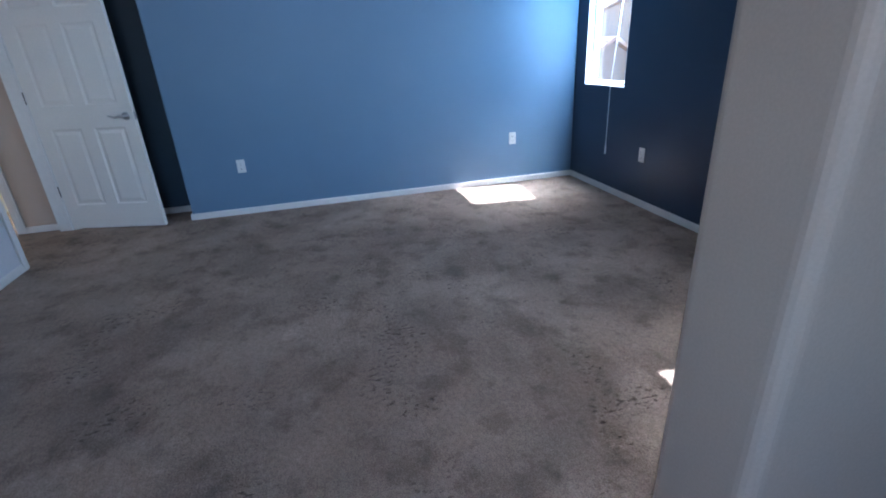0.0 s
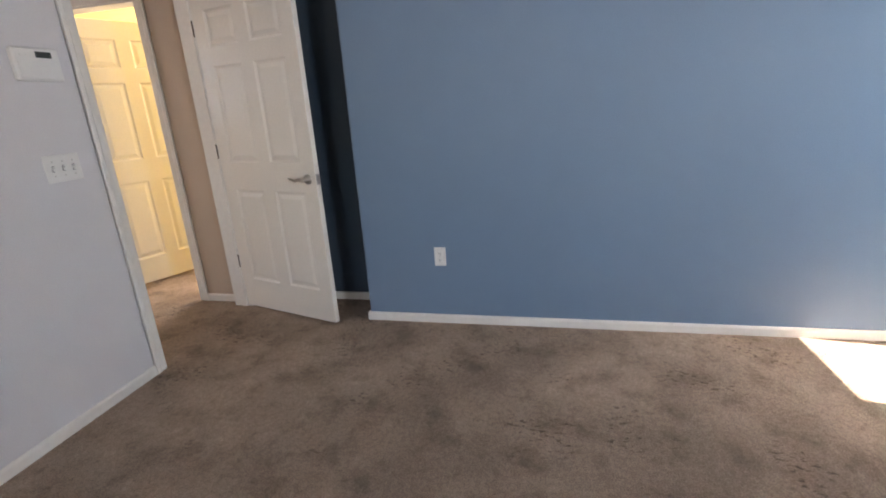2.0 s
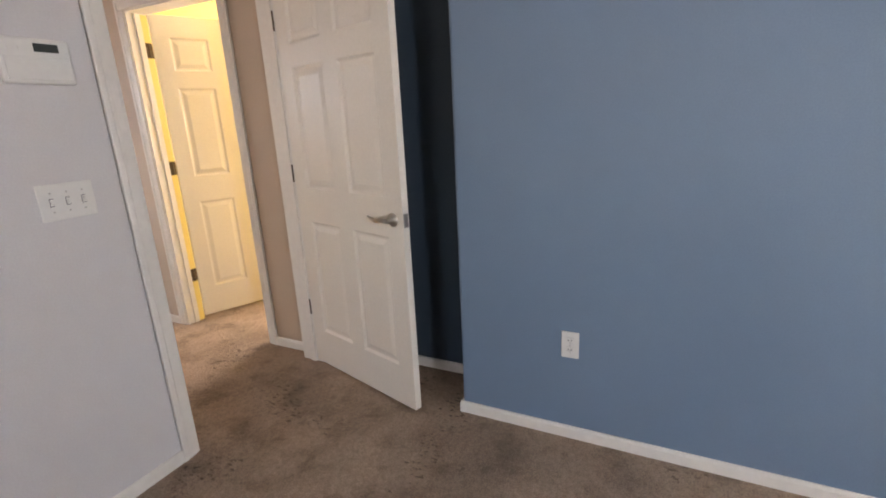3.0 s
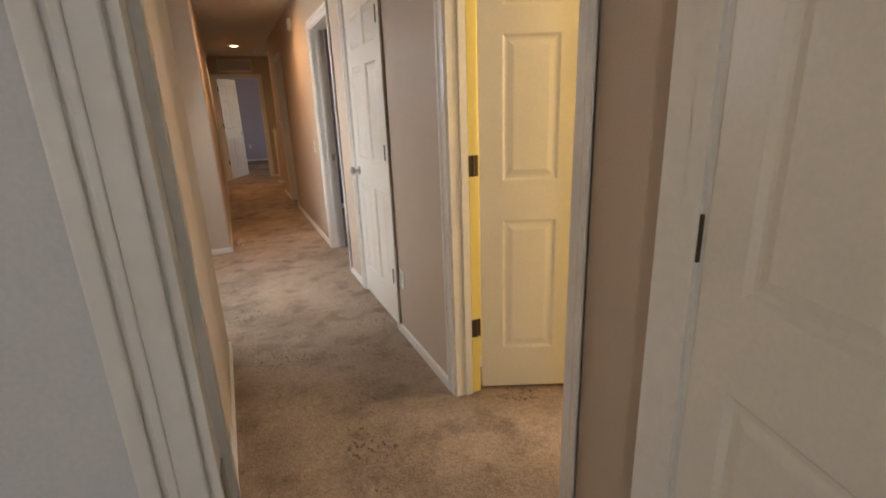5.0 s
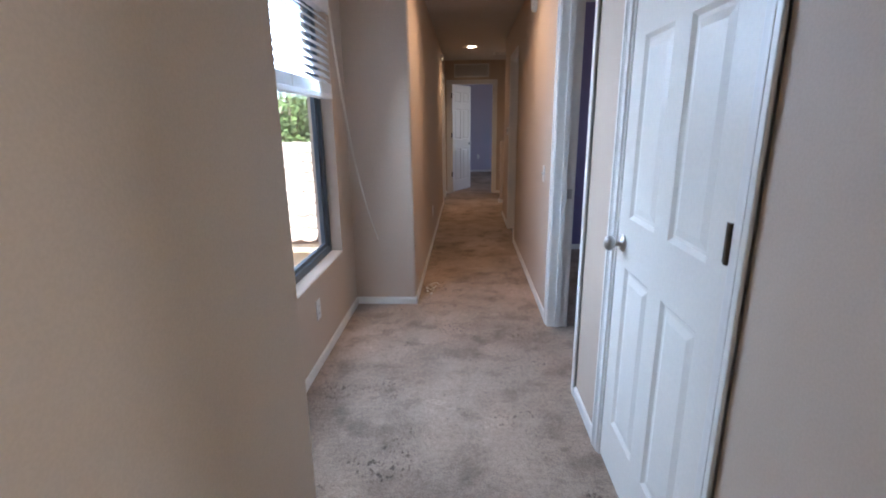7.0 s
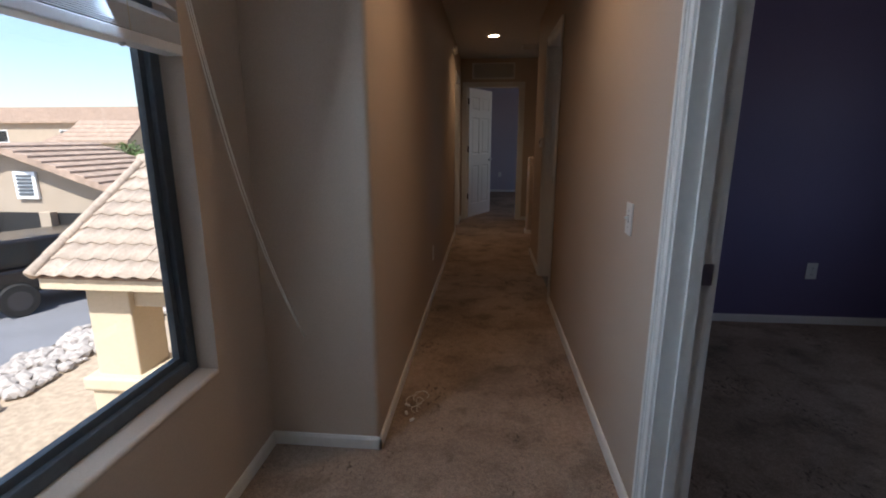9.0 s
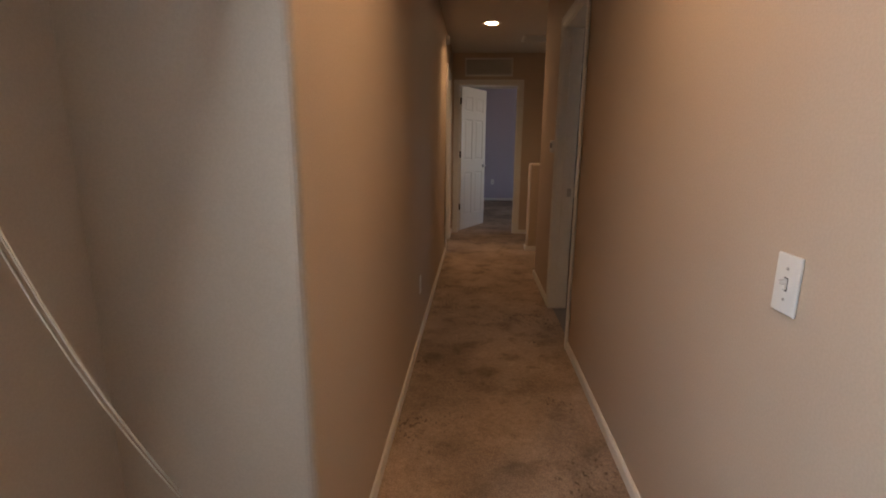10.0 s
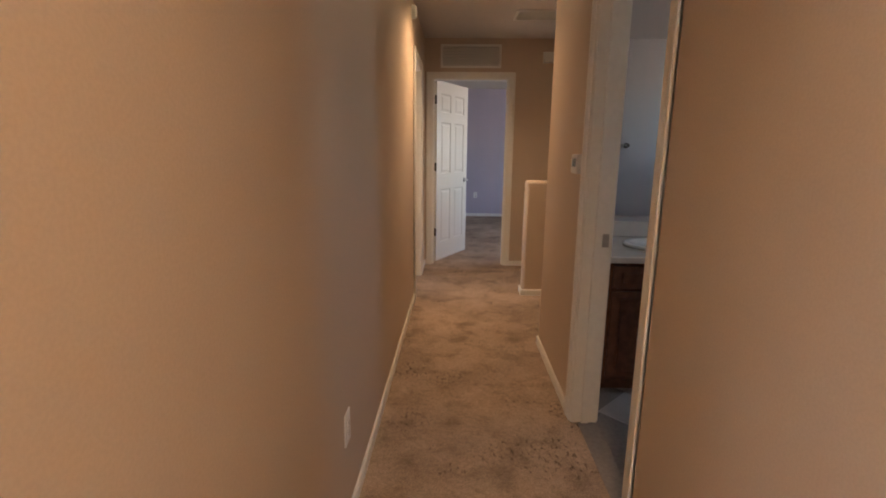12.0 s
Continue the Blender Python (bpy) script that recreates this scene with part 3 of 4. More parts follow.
def blank_plate(name, m, label):
    p = empty(name, m, label, "wall plate", "wall outlets")
    part("cover_plate", box(bmesh.new(), -0.035, 0, -0.0575, 0.035, 0.006, 0.0575, 0.003), PLASTIC, p)
    for z in (-0.04, 0.04): part("screw", lathe(bmesh.new(), ((0.003, 0.006), (0.003, 0.0072)), (0, 0, z), "Y", 8), NICKEL, p)
    return p


def jack_plate(m, label):
    """A cover plate with two dark sockets and a bent lead stub."""
    p = empty("jack_plate", m, label, "wall plate", "wall outlets")
    part("cover_plate", box(bmesh.new(), -0.035, 0, -0.0575, 0.035, 0.006, 0.0575, 0.003), PLASTIC, p)
    part("socket", lathe(bmesh.new(), ((0.006, 0.006), (0.006, 0.009), (0.003, 0.009)), (-0.012, 0, 0.014), "Y", 12), NEAR_BLACK, p, "dark round socket")
    part("socket", lathe(bmesh.new(), ((0.008, 0.006), (0.008, 0.012), (0.003, 0.012)), (-0.012, 0, -0.024), "Y", 12), NEAR_BLACK, p, "dark round socket")
    part("lead", tube(bmesh.new(), [(-0.012, 0.012, -0.024), (0.0, 0.016, -0.032), (0.014, 0.011, -0.03)], 0.003, 6), NEAR_BLACK, p, "short black lead stub", True)
    return p


# local y out of the wall: turns for walls that face -x, +x, -y, +y
FW, FE, FS, FN = 90, -90, 180, 0
plate("outlet", pose(BLUE_X, -1.43, 0.43, 0, 0, FW), "outlet", "white duplex outlet on the blue wall")
plate("outlet", pose(BLUE_X, -3.963, 0.44, 0, 0, FW), "outlet", "white duplex outlet on blue wall near window")
plate("outlet", pose(-0.324, NAVY_Y, 0.417, 0, 0, FN), "outlet", "white duplex outlet on the navy wall")
blank_plate("wall_plate", pose(-1.10, NAVY_Y, 0.417, 0, 0, FN), "blank white wall plate on the navy wall")
plate("light_switch", pose(-0.142, 0, 1.135, 0, 0, FS), "switch", "white three-gang toggle switch on off-white wall", 3)
plate("light_switch", pose(LA, 0.535, 1.14, 0, 0, FE), "switch", "white single toggle switch on tan hall wall")
plate("light_switch", pose(R0, 4.56, 0.985, 0, 0, FW), "switch", "white single toggle switch beside dark doorway")
plate("outlet", pose(R0, 1.985, 0.37, 0, 0, FW), "outlet", "white duplex outlet beside the closet door")
plate("outlet", pose(LB, 6.56, 0.362, 0, 0, FE), "outlet", "white duplex outlet low on long hall wall")
plate("outlet", pose(AL, 3.62, 0.33, 0, 0, FE), "outlet", "white duplex outlet under the hall window")
plate("outlet", pose(2.72, 6.19, 0.38, 0, 0, FS), "outlet", "white duplex outlet on dusky violet wall")
plate("outlet", pose(0.80, 14.6, 0.42, 0, 0, FS), "outlet", "white duplex outlet on far lavender wall")

jack_plate(pose(-0.765, 0, 0.373, 0, 0, FS), "white wall plate with dark sockets on off-white wall")

# alarm keypad on the off-white wall
k = empty("alarm_keypad", pose(-0.135, 0, 1.555, 0, 0, FS), "white alarm keypad with dark display on off-white wall", "keypad")
part("body", box(bmesh.new(), -0.095, 0, -0.065, 0.095, 0.028, 0.065, 0.008), PLASTIC, k)
part("flap", box(bmesh.new(), -0.085, 0.028, -0.055, 0.085, 0.032, 0.012, 0.003), PLASTIC, k)
part("display", box(bmesh.new(), -0.06, 0.028, 0.026, 0.005, 0.0295, 0.050), SCREEN, k, "dark liquid crystal display")
for i in range(2): part("button", box(bmesh.new(), 0.03 + i * 0.025, 0.028, 0.03, 0.045 + i * 0.025, 0.031, 0.04, 0.001), PLASTIC, k)

t = empty("thermostat", pose(R0, 7.375, 1.232, 0, 0, FW), "small white wall thermostat with grey display", "thermostat")
part("body", box(bmesh.new(), -0.06, 0, -0.045, 0.06, 0.03, 0.045, 0.008), PLASTIC, t)
part("display", box(bmesh.new(), -0.035, 0.03, -0.012, 0.03, 0.0315, 0.026), SCREEN, t)


def smoke_alarm(m, label, r=0.065):
    s = empty("smoke_alarm", m, label, "smoke alarm")
    part("base", lathe(bmesh.new(), ((r, 0), (r, 0.012), (r * 0.97, 0.014)), (0, 0, 0), "Y", 28), PLASTIC, s, smooth=False)
    part("cover", lathe(bmesh.new(), ((r * 0.94, 0.014), (r * 0.92, 0.028), (r * 0.8, 0.036), (r * 0.3, 0.038), (0.003, 0.038)), (0, 0, 0), "Y", 28), PLASTIC, s, smooth=True)
    part("test_button", lathe(bmesh.new(), ((0.010, 0.037), (0.010, 0.041)), (0, 0, 0), "Y", 12), PLASTIC, s)


smoke_alarm(pose(R0, 5.27, 2.24, 0, 0, FW), "round white smoke alarm on tan wall")
smoke_alarm(pose(LB, 9.02, 2.32, 0, 0, FE), "round white alarm high on hall wall", 0.05)

c = empty("door_chime", pose(1.39, END0, 2.25, 0, 0, FS), "small cream door chime box on end wall", "door chime")
part("cover", box(bmesh.new(), -0.07, 0, -0.05, 0.07, 0.05, 0.05, 0.006), PLASTIC, c)
part("backplate", boxes((-0.075, 0, -0.055, 0.075, 0.004, 0.055)), PLASTIC, c)


def grille(name, m, w, h, n, label):
    """A louvred register: x across, z up, y out."""
    g = empty(name, m, label, "air vent")
    for a in ((-w / 2, 0, -h / 2, w / 2, 0.012, -h / 2 + 0.025), (-w / 2, 0, h / 2 - 0.025, w / 2, 0.012, h / 2), (-w / 2, 0, -h / 2 + 0.025, -w / 2 + 0.025, 0.012, h / 2 - 0.025),
              (w / 2 - 0.025, 0, -h / 2 + 0.025, w / 2, 0.012, h / 2 - 0.025)):
        part("frame", box(bmesh.new(), *a, 0.003), GRILLE, g)
    part("backing", boxes((-w / 2 + 0.02, 0.0005, -h / 2 + 0.02, w / 2 - 0.02, 0.002, h / 2 - 0.02)), VENT_DARK, g)
    slat = mesh_of("slat", box(bmesh.new(), -w / 2 + 0.024, -0.011, -0.0012, w / 2 - 0.024, 0.011, 0.0012), GRILLE)
    for i in range(n):
        z = -h / 2 + 0.03 + (h - 0.06) * (i + 0.5) / n
        o = new("slat", slat)
        o.parent = g
        o.matrix_basis = pose(0, 0.008, z, -38)


grille("return_vent", pose(0.557, END0, 2.262, 0, 0, FS), 0.64, 0.235, 12, "white louvred return air grille above the door")
grille("ceiling_vent", pose(1.18, 9.55, H, -90, 0, 0), 0.55, 0.30, 10, "white louvred ceiling air register")

# ---------------------------------------------------------------- hall window, blind and cords
w = empty("window_1", pose(AL - 0.10, 0, 0), "sliding window with dark frame in the hall bay", "window", kind="structure")
fw = 0.042
for n, a in (("frame", (-0.03, WY0, SILL, 0.03, WY0 + fw, WTOP)), ("frame", (-0.03, WY1 - fw, SILL, 0.03, WY1, WTOP)), ("frame", (-0.03, WY0 + fw, SILL, 0.03, WY1 - fw, SILL + fw)),
             ("frame", (-0.03, WY0 + fw, WTOP - fw, 0.03, WY1 - fw, WTOP)), ("mullion", (-0.02, 3.455, SILL + fw, 0.024, 3.497, WTOP - fw))):
    part(n, box(bmesh.new(), *a, 0.004), WIN_FRAME, w, "dark bronze aluminium frame")
for y0, y1 in ((WY0 + fw, 3.455), (3.497, WY1 - fw)):
    sash = part("sash", boxes((-0.012, y0, SILL + fw, 0.012, y0 + 0.022, WTOP - fw), (-0.012, y1 - 0.022, SILL + fw, 0.012, y1, WTOP - fw),
                              (-0.0125, y0 + 0.022, SILL + fw, 0.012, y1 - 0.022, SILL + fw + 0.022), (-0.0125, y0 + 0.022, WTOP - fw - 0.022, 0.012, y1 - 0.022, WTOP - fw)), WIN_FRAME, w)
    pane = part("pane", boxes((-0.002, y0 + 0.01, SILL + fw + 0.01, 0.002, y1 - 0.01, WTOP - fw - 0.01)), GLASS, sash)
    pane.visible_shadow = False
part("latch", box(bmesh.new(), 0.0245, 3.465, 1.02, 0.034, 3.487, 1.08, 0.003), WIN_FRAME, w)
part("sill", box(bmesh.new(), 0.03, WY0 + 0.002, SILL - 0.02, 0.108, WY1 - 0.002, SILL + 0.003, 0.012, 3), TAN, w, "painted plaster sill with rounded edge")

b = empty("window_blind", pose(AL - 0.02, (WY0 + WY1) / 2, 0), "white slatted blind half raised over the window", "blind")
L = (WY1 - WY0) / 2 - 0.006
part("headrail", box(bmesh.new(), -0.03, -L, 1.99, 0.03, L, 2.055, 0.004), BLIND, b)
part("valance", box(bmesh.new(), 0.03, -L, 1.97, 0.042, L, 2.058, 0.004), BLIND, b)
part("bottom_rail", box(bmesh.new(), -0.028, -L, 1.493, 0.028, L, 1.522, 0.004), BLIND, b)
slat = mesh_of("slat", box(bmesh.new(), -0.026, -L, -0.0014, 0.026, L, 0.0014), BLIND)
for i in range(22):
    o = new("slat", slat)
    o.parent = b
    z = 1.526 + 0.0046 * i if i < 12 else 1.590 + (i - 12) * 0.040
    o.matrix_basis = pose(0, 0, z, 0, 0 if i < 12 else 42, 0)
for y in (-0.5, 0.0, 0.5):
    part("ladder_cord", tube(bmesh.new(), [(0.028, y, 1.52), (0.029, y, 1.8), (0.028, y, 2.0)], 0.0012, 5), CORD, b)
    part("cord_plug", lathe(bmesh.new(), ((0.009, 1.4925), (0.010, 1.490), (0.004, 1.485)), (0, y, 0), sides=12), BLIND, b)

for i in range(3):
    o = 0.006 * (i - 1)
    pts = []
    for k_ in range(13):
        u = k_ / 12
        pts.append((-0.345 + 0.16 * u ** 1.3 + o * math.sin(3 * u + i), 4.10 + 0.36 * u + o, 1.99 - 1.46 * u - 0.15 * math.sin(math.pi * u)))
    part("pull_cord", tube(bmesh.new(), [(p[0] - AL + 0.02, p[1] - (WY0 + WY1) / 2, p[2]) for p in pts], 0.0016, 6), CORD, b, "long cream pull cord", True)

# fallen cord ends on the carpet
heap = empty("cord_heap", pose(0.19, 4.88, 0), "tangle of cream blind cord with tassels on carpet", "cord")
rng = random.Random(4)
for i in range(6):
    a0, rad = rng.uniform(0, 6.28), rng.uniform(0.012, 0.04)
    cx, cy = rng.uniform(-0.03, 0.05), rng.uniform(-0.06, 0.09)
    pts = [(cx + rad * math.cos(a0 + 0.5 * j) * (1 + 0.2 * math.sin(j * 1.3 + i)), cy + 1.5 * rad * math.sin(a0 + 0.5 * j), 0.006 + 0.012 * abs(math.sin(j * 0.6 + i))) for j in range(rng.randint(7, 13))]
    part("cord", tube(bmesh.new(), pts, 0.0017, 5), CORD, heap, smooth=True)
for x, y, a in ((-0.055, -0.07, 20), (-0.06, 0.0, 70), (-0.02, -0.12, 140)):
    o = part("tassel", lathe(bmesh.new(), ((0.003, -0.015), (0.007, -0.01), (0.006, 0.008), (0.003, 0.013)), sides=10), PLASTIC, heap, "small white plastic tassel", True)
    o.matrix_basis = pose(x, y, 0.008, 90, 0, a)


# ---------------------------------------------------------------- bedroom windows
def bedroom_window(name, x0, x1, wand):
    w = empty(name, pose(0, NAVY_Y - 0.09, 0), "narrow tall white-framed bedroom window", "window", kind="structure")
    f = 0.035
    for a in ((x0, -0.03, WZ0, x0 + f, 0.03, WZ1), (x1 - f, -0.03, WZ0, x1, 0.03, WZ1), (x0 + f, -0.03, WZ0, x1 - f, 0.03, WZ0 + f), (x0 + f, -0.03, WZ1 - f, x1 - f, 0.03, WZ1)):
        part("frame", box(bmesh.new(), *a, 0.004), WIN_WHITE, w)
    p = part("pane", boxes((x0 + f - 0.004, -0.002, WZ0 + f - 0.004, x1 - f + 0.004, 0.002, WZ1 - f + 0.004)), GLASS, w)
    p.visible_shadow = False
    for a in ((x0, 0.03, WZ0, x0 + 0.006, 0.089, WZ1), (x1 - 0.006, 0.03, WZ0, x1, 0.089, WZ1)): part("reveal", boxes(a), WIN_WHITE, w)
    part("sill", box(bmesh.new(), x0 + 0.006, 0.03, WZ0, x1 - 0.006, 0.094, WZ0 + 0.008, 0.002), WIN_WHITE, w)
    if wand:
        v = empty("blind_wand", pose(x0 + 0.17, NAVY_Y + 0.02, 0), "thin white blind wand hanging below the window", "wand")
        part("rod", tube(bmesh.new(), [(0, -0.07, 1.9), (0, -0.04, 1.4), (0.0, 0.0, WZ0 + 0.03), (-0.01, 0.005, 0.42)], 0.0035, 8), BLIND, v)
        part("grip", lathe(bmesh.new(), ((0.004, 0.34), (0.008, 0.345), (0.008, 0.41), (0.004, 0.42)), (-0.01, 0.005, 0), sides=10), BLIND, v)


bedroom_window("window_2", *W1, True)
bedroom_window("window_3", *W2, False)

# ---------------------------------------------------------------- vanity bathroom
VY, VX0, VX1 = 7.50, 1.22, 2.7
v = empty("vanity_cabinet", pose(0, 0, 0), "dark cherry wood bathroom vanity cabinet with panel doors", "cabinet")
part("body", boxes((VX0, VY, 0.09, VX1, 8.088, 0.735), (VX0 + 0.02, VY + 0.06, 0.006, VX1, 8.08, 0.09)), CHERRY, v)
for i in range(3):
    x0 = VX0 + 0.015 + i * 0.49
    for nm, z0, z1 in (("drawer", 0.60, 0.72), ("door", 0.11, 0.585)):
        f = part(nm, box(bmesh.new(), x0, VY - 0.018, z0, x0 + 0.47, VY - 0.001, z1, 0.004), CHERRY, v)
        part("panel", box(bmesh.new(), x0 + 0.05, VY - 0.024, z0 + 0.035, x0 + 0.42, VY - 0.018, z1 - 0.035, 0.004), CHERRY, f)
top = empty("countertop", pose(0, 0, 0.735), "tan cultured marble vanity top with backsplash", "worktop")
part("slab", box(bmesh.new(), VX0 - 0.02, VY - 0.03, 0.0, VX1, 8.088, 0.035, 0.008), COUNTER, top)
part("backsplash", box(bmesh.new(), VX0 - 0.02, 8.07, 0.035, VX1, 8.089, 0.13, 0.004), COUNTER, top)
s = empty("basin", pose(1.62, 7.78, 0.77), "white oval porcelain drop-in basin", "basin")
bm = lathe(bmesh.new(), ((0.235, 0.0), (0.24, 0.008), (0.225, 0.018), (0.20, 0.014), (0.17, 0.004), (0.02, 0.0025)), sides=36)
bmesh.ops.scale(bm, vec=(1, 0.8, 1), verts=bm.verts)
part("bowl", bm, PORCELAIN, s, smooth=True)
m = empty("wall_mirror", pose(0, 8.089, 0), "large frameless wall mirror above the vanity", "mirror")
part("glass", boxes((VX0 - 0.02, -0.008, 0.90, VX1, -0.002, 1.93)), MIRROR, m)
for x in (VX0 + 0.2, VX1 - 0.2):
    part("clip", box(bmesh.new(), x, -0.012, 0.888, x + 0.03, -0.001, 0.905, 0.002), NICKEL, m)
tb = empty("towel_bar", pose(1.75, 6.321, 1.35), "nickel towel bar on bathroom wall", "towel bar")
part("bar", tube(bmesh.new(), [(-0.3, 0.06, 0), (0.3, 0.06, 0)], 0.009, 10), NICKEL, tb)
for x in (-0.3, 0.3):
    part("bracket", lathe(bmesh.new(), ((0.026, 0), (0.026, 0.008), (0.012, 0.012), (0.014, 0.07)), (x, 0, 0), "Y", 14), BRONZE, tb)
rb = empty("robe_hook", pose(1.35, 6.321, 0.98), "dark bronze round wall hook", "hook")
part("hook", lathe(bmesh.new(), ((0.025, 0), (0.025, 0.008), (0.010, 0.012), (0.010, 0.035), (0.02, 0.045), (0.012, 0.055)), axis="Y", sides=14), BRONZE, rb, smooth=True)
# ---------------------------------------------------------------- outside
GZ = -2.9
structure("ground", boxes((-900, -900, GZ - 0.5, 900, 900, GZ)), DIRT, "sunlit sandy desert ground", "ground")
structure("road", boxes((-22, 4, GZ, -8.35, 15.5, GZ + 0.03), (-60, 26.0, GZ, 60, 31, GZ + 0.028)), CONCRETE, "grey concrete driveway and street", "road")
structure("lower_storey", boxes((-5.15, -4.7, GZ, 1.0, 0.0, -0.21), (-0.54, 0.0, GZ, 3.3, 14.7, -0.21)), STUCCO, "stuccoed lower storey of the house", "wall")

# portico with a tiled gable roof
PX0, PX1, PY0, PYR, PE, PR = -4.85, -1.52, 7.75, 9.85, -0.30, 0.92
po = empty("portico", pose(0, 0, 0), "stucco entry portico with pink-tan clay tile gable roof", "portico")
slope = math.atan2(PR - PE, PYR - PY0)
run = (PYR - PY0) / math.cos(slope)
for sgn in (1, -1):
    bm = boxes((PX0 + 0.05, 0, -0.10, PX1, run, -0.02))
    o = part("roof_deck", bm, FASCIA, po)
    o.matrix_basis = pose(0, PY0, PE, math.degrees(slope)) if sgn > 0 else pose(PX0 + PX1, 2 * PYR - PY0, PE, math.degrees(slope), 0, 180)
part("fascia", box(bmesh.new(), PX0 + 0.06, PY0 + 0.03, PE - 0.18, PX1, PY0 + 0.07, PE - 0.03, 0.004), STUCCO, po)
part("gable", boxes((PX0 + 0.3, PY0 + 0.4, PE - 0.5, PX1, 2 * PYR - PY0 - 0.4, PE + 0.06)), STUCCO, po)
for y in (PY0 + 0.32, 2 * PYR - PY0 - 0.9):
    col = part("column", box(bmesh.new(), PX0 + 0.35, y, -1.75, PX0 + 0.93, y + 0.58, PE - 0.1, 0.02), STUCCO, po)
    part("cap_moulding", box(bmesh.new(), PX0 + 0.22, y - 0.13, -1.90, PX0 + 1.06, y + 0.71, -1.72, 0.03), STUCCO, col)
    part("pedestal", box(bmesh.new(), PX0 + 0.28, y - 0.07, GZ, PX0 + 1.0, y + 0.65, -1.88, 0.02), STUCCO, col)


def s_tile(width, length):
    """One S-shaped clay tile: a roll and a pan, with its own thickness; lies along y."""
    bm = bmesh.new()
    n, t = 8, 0.014
    prof = [(width * i / n, 0.036 * (0.5 + 0.5 * math.cos(2 * math.pi * i / n))) for i in range(n + 1)]
    rows = [[bm.verts.new((x, y, z + dz)) for x, z in prof] for y, dz in ((0, t + 0.014), (length, t - 0.006), (length, -0.006), (0, 0.014))]
    for a, b in zip(rows, rows[1:] + rows[:1]):
        for i in range(n): bm.faces.new((a[i], a[i + 1], b[i + 1], b[i]))
    for i in (0, n): bm.faces.new([r[i] for r in rows])
    return mesh_of("roof_tile", bm, ROOF_TILE, True)


TW, TL = 0.225, 0.28
tile_mesh = s_tile(TW, TL * 1.12)
rng = random.Random(11)
cols, rows_ = int((PX1 - PX0) / TW), int(run / TL)
for side in (0, 1):
    base = pose(0, PY0, PE, math.degrees(slope)) if side == 0 else pose(PX0 + PX1, 2 * PYR - PY0, PE, math.degrees(slope), 0, 180)
    for i in range(cols):
        for j in range(rows_ + 1):
            o = new("roof_tile", tile_mesh)
            o.parent = po
            o.matrix_basis = base @ pose(PX0 + i * TW + rng.uniform(-.004, .004), -0.04 + j * run / (rows_ + 0.6), 0.004 + rng.uniform(0, .004), rng.uniform(-.6, .6), 0, rng.uniform(-.5, .5))
bm_r = bmesh.new()
lathe(bm_r, ((0.10, 0), (0.085, 0.36)), axis="X", sides=16)
ridge = mesh_of("ridge_tile", bm_r, ROOF_TILE, True)
for i in range(int((PX1 - PX0) / 0.31)):
    o = new("ridge_tile", ridge); o.parent = po
    o.matrix_basis = pose(PX0 - 0.02 + i * 0.31, PYR, PR + 0.02)
for j in range(8):
    o = new("rake_tile", ridge); o.parent = po
    o.matrix_basis = pose(PX0 + 0.03, PY0, PE, math.degrees(slope)) @ pose(0, -0.03 + j * run / 7.7, 0.03, 0, 0, 90) @ Matrix.Diagonal((1, 0.7, 0.7, 1))


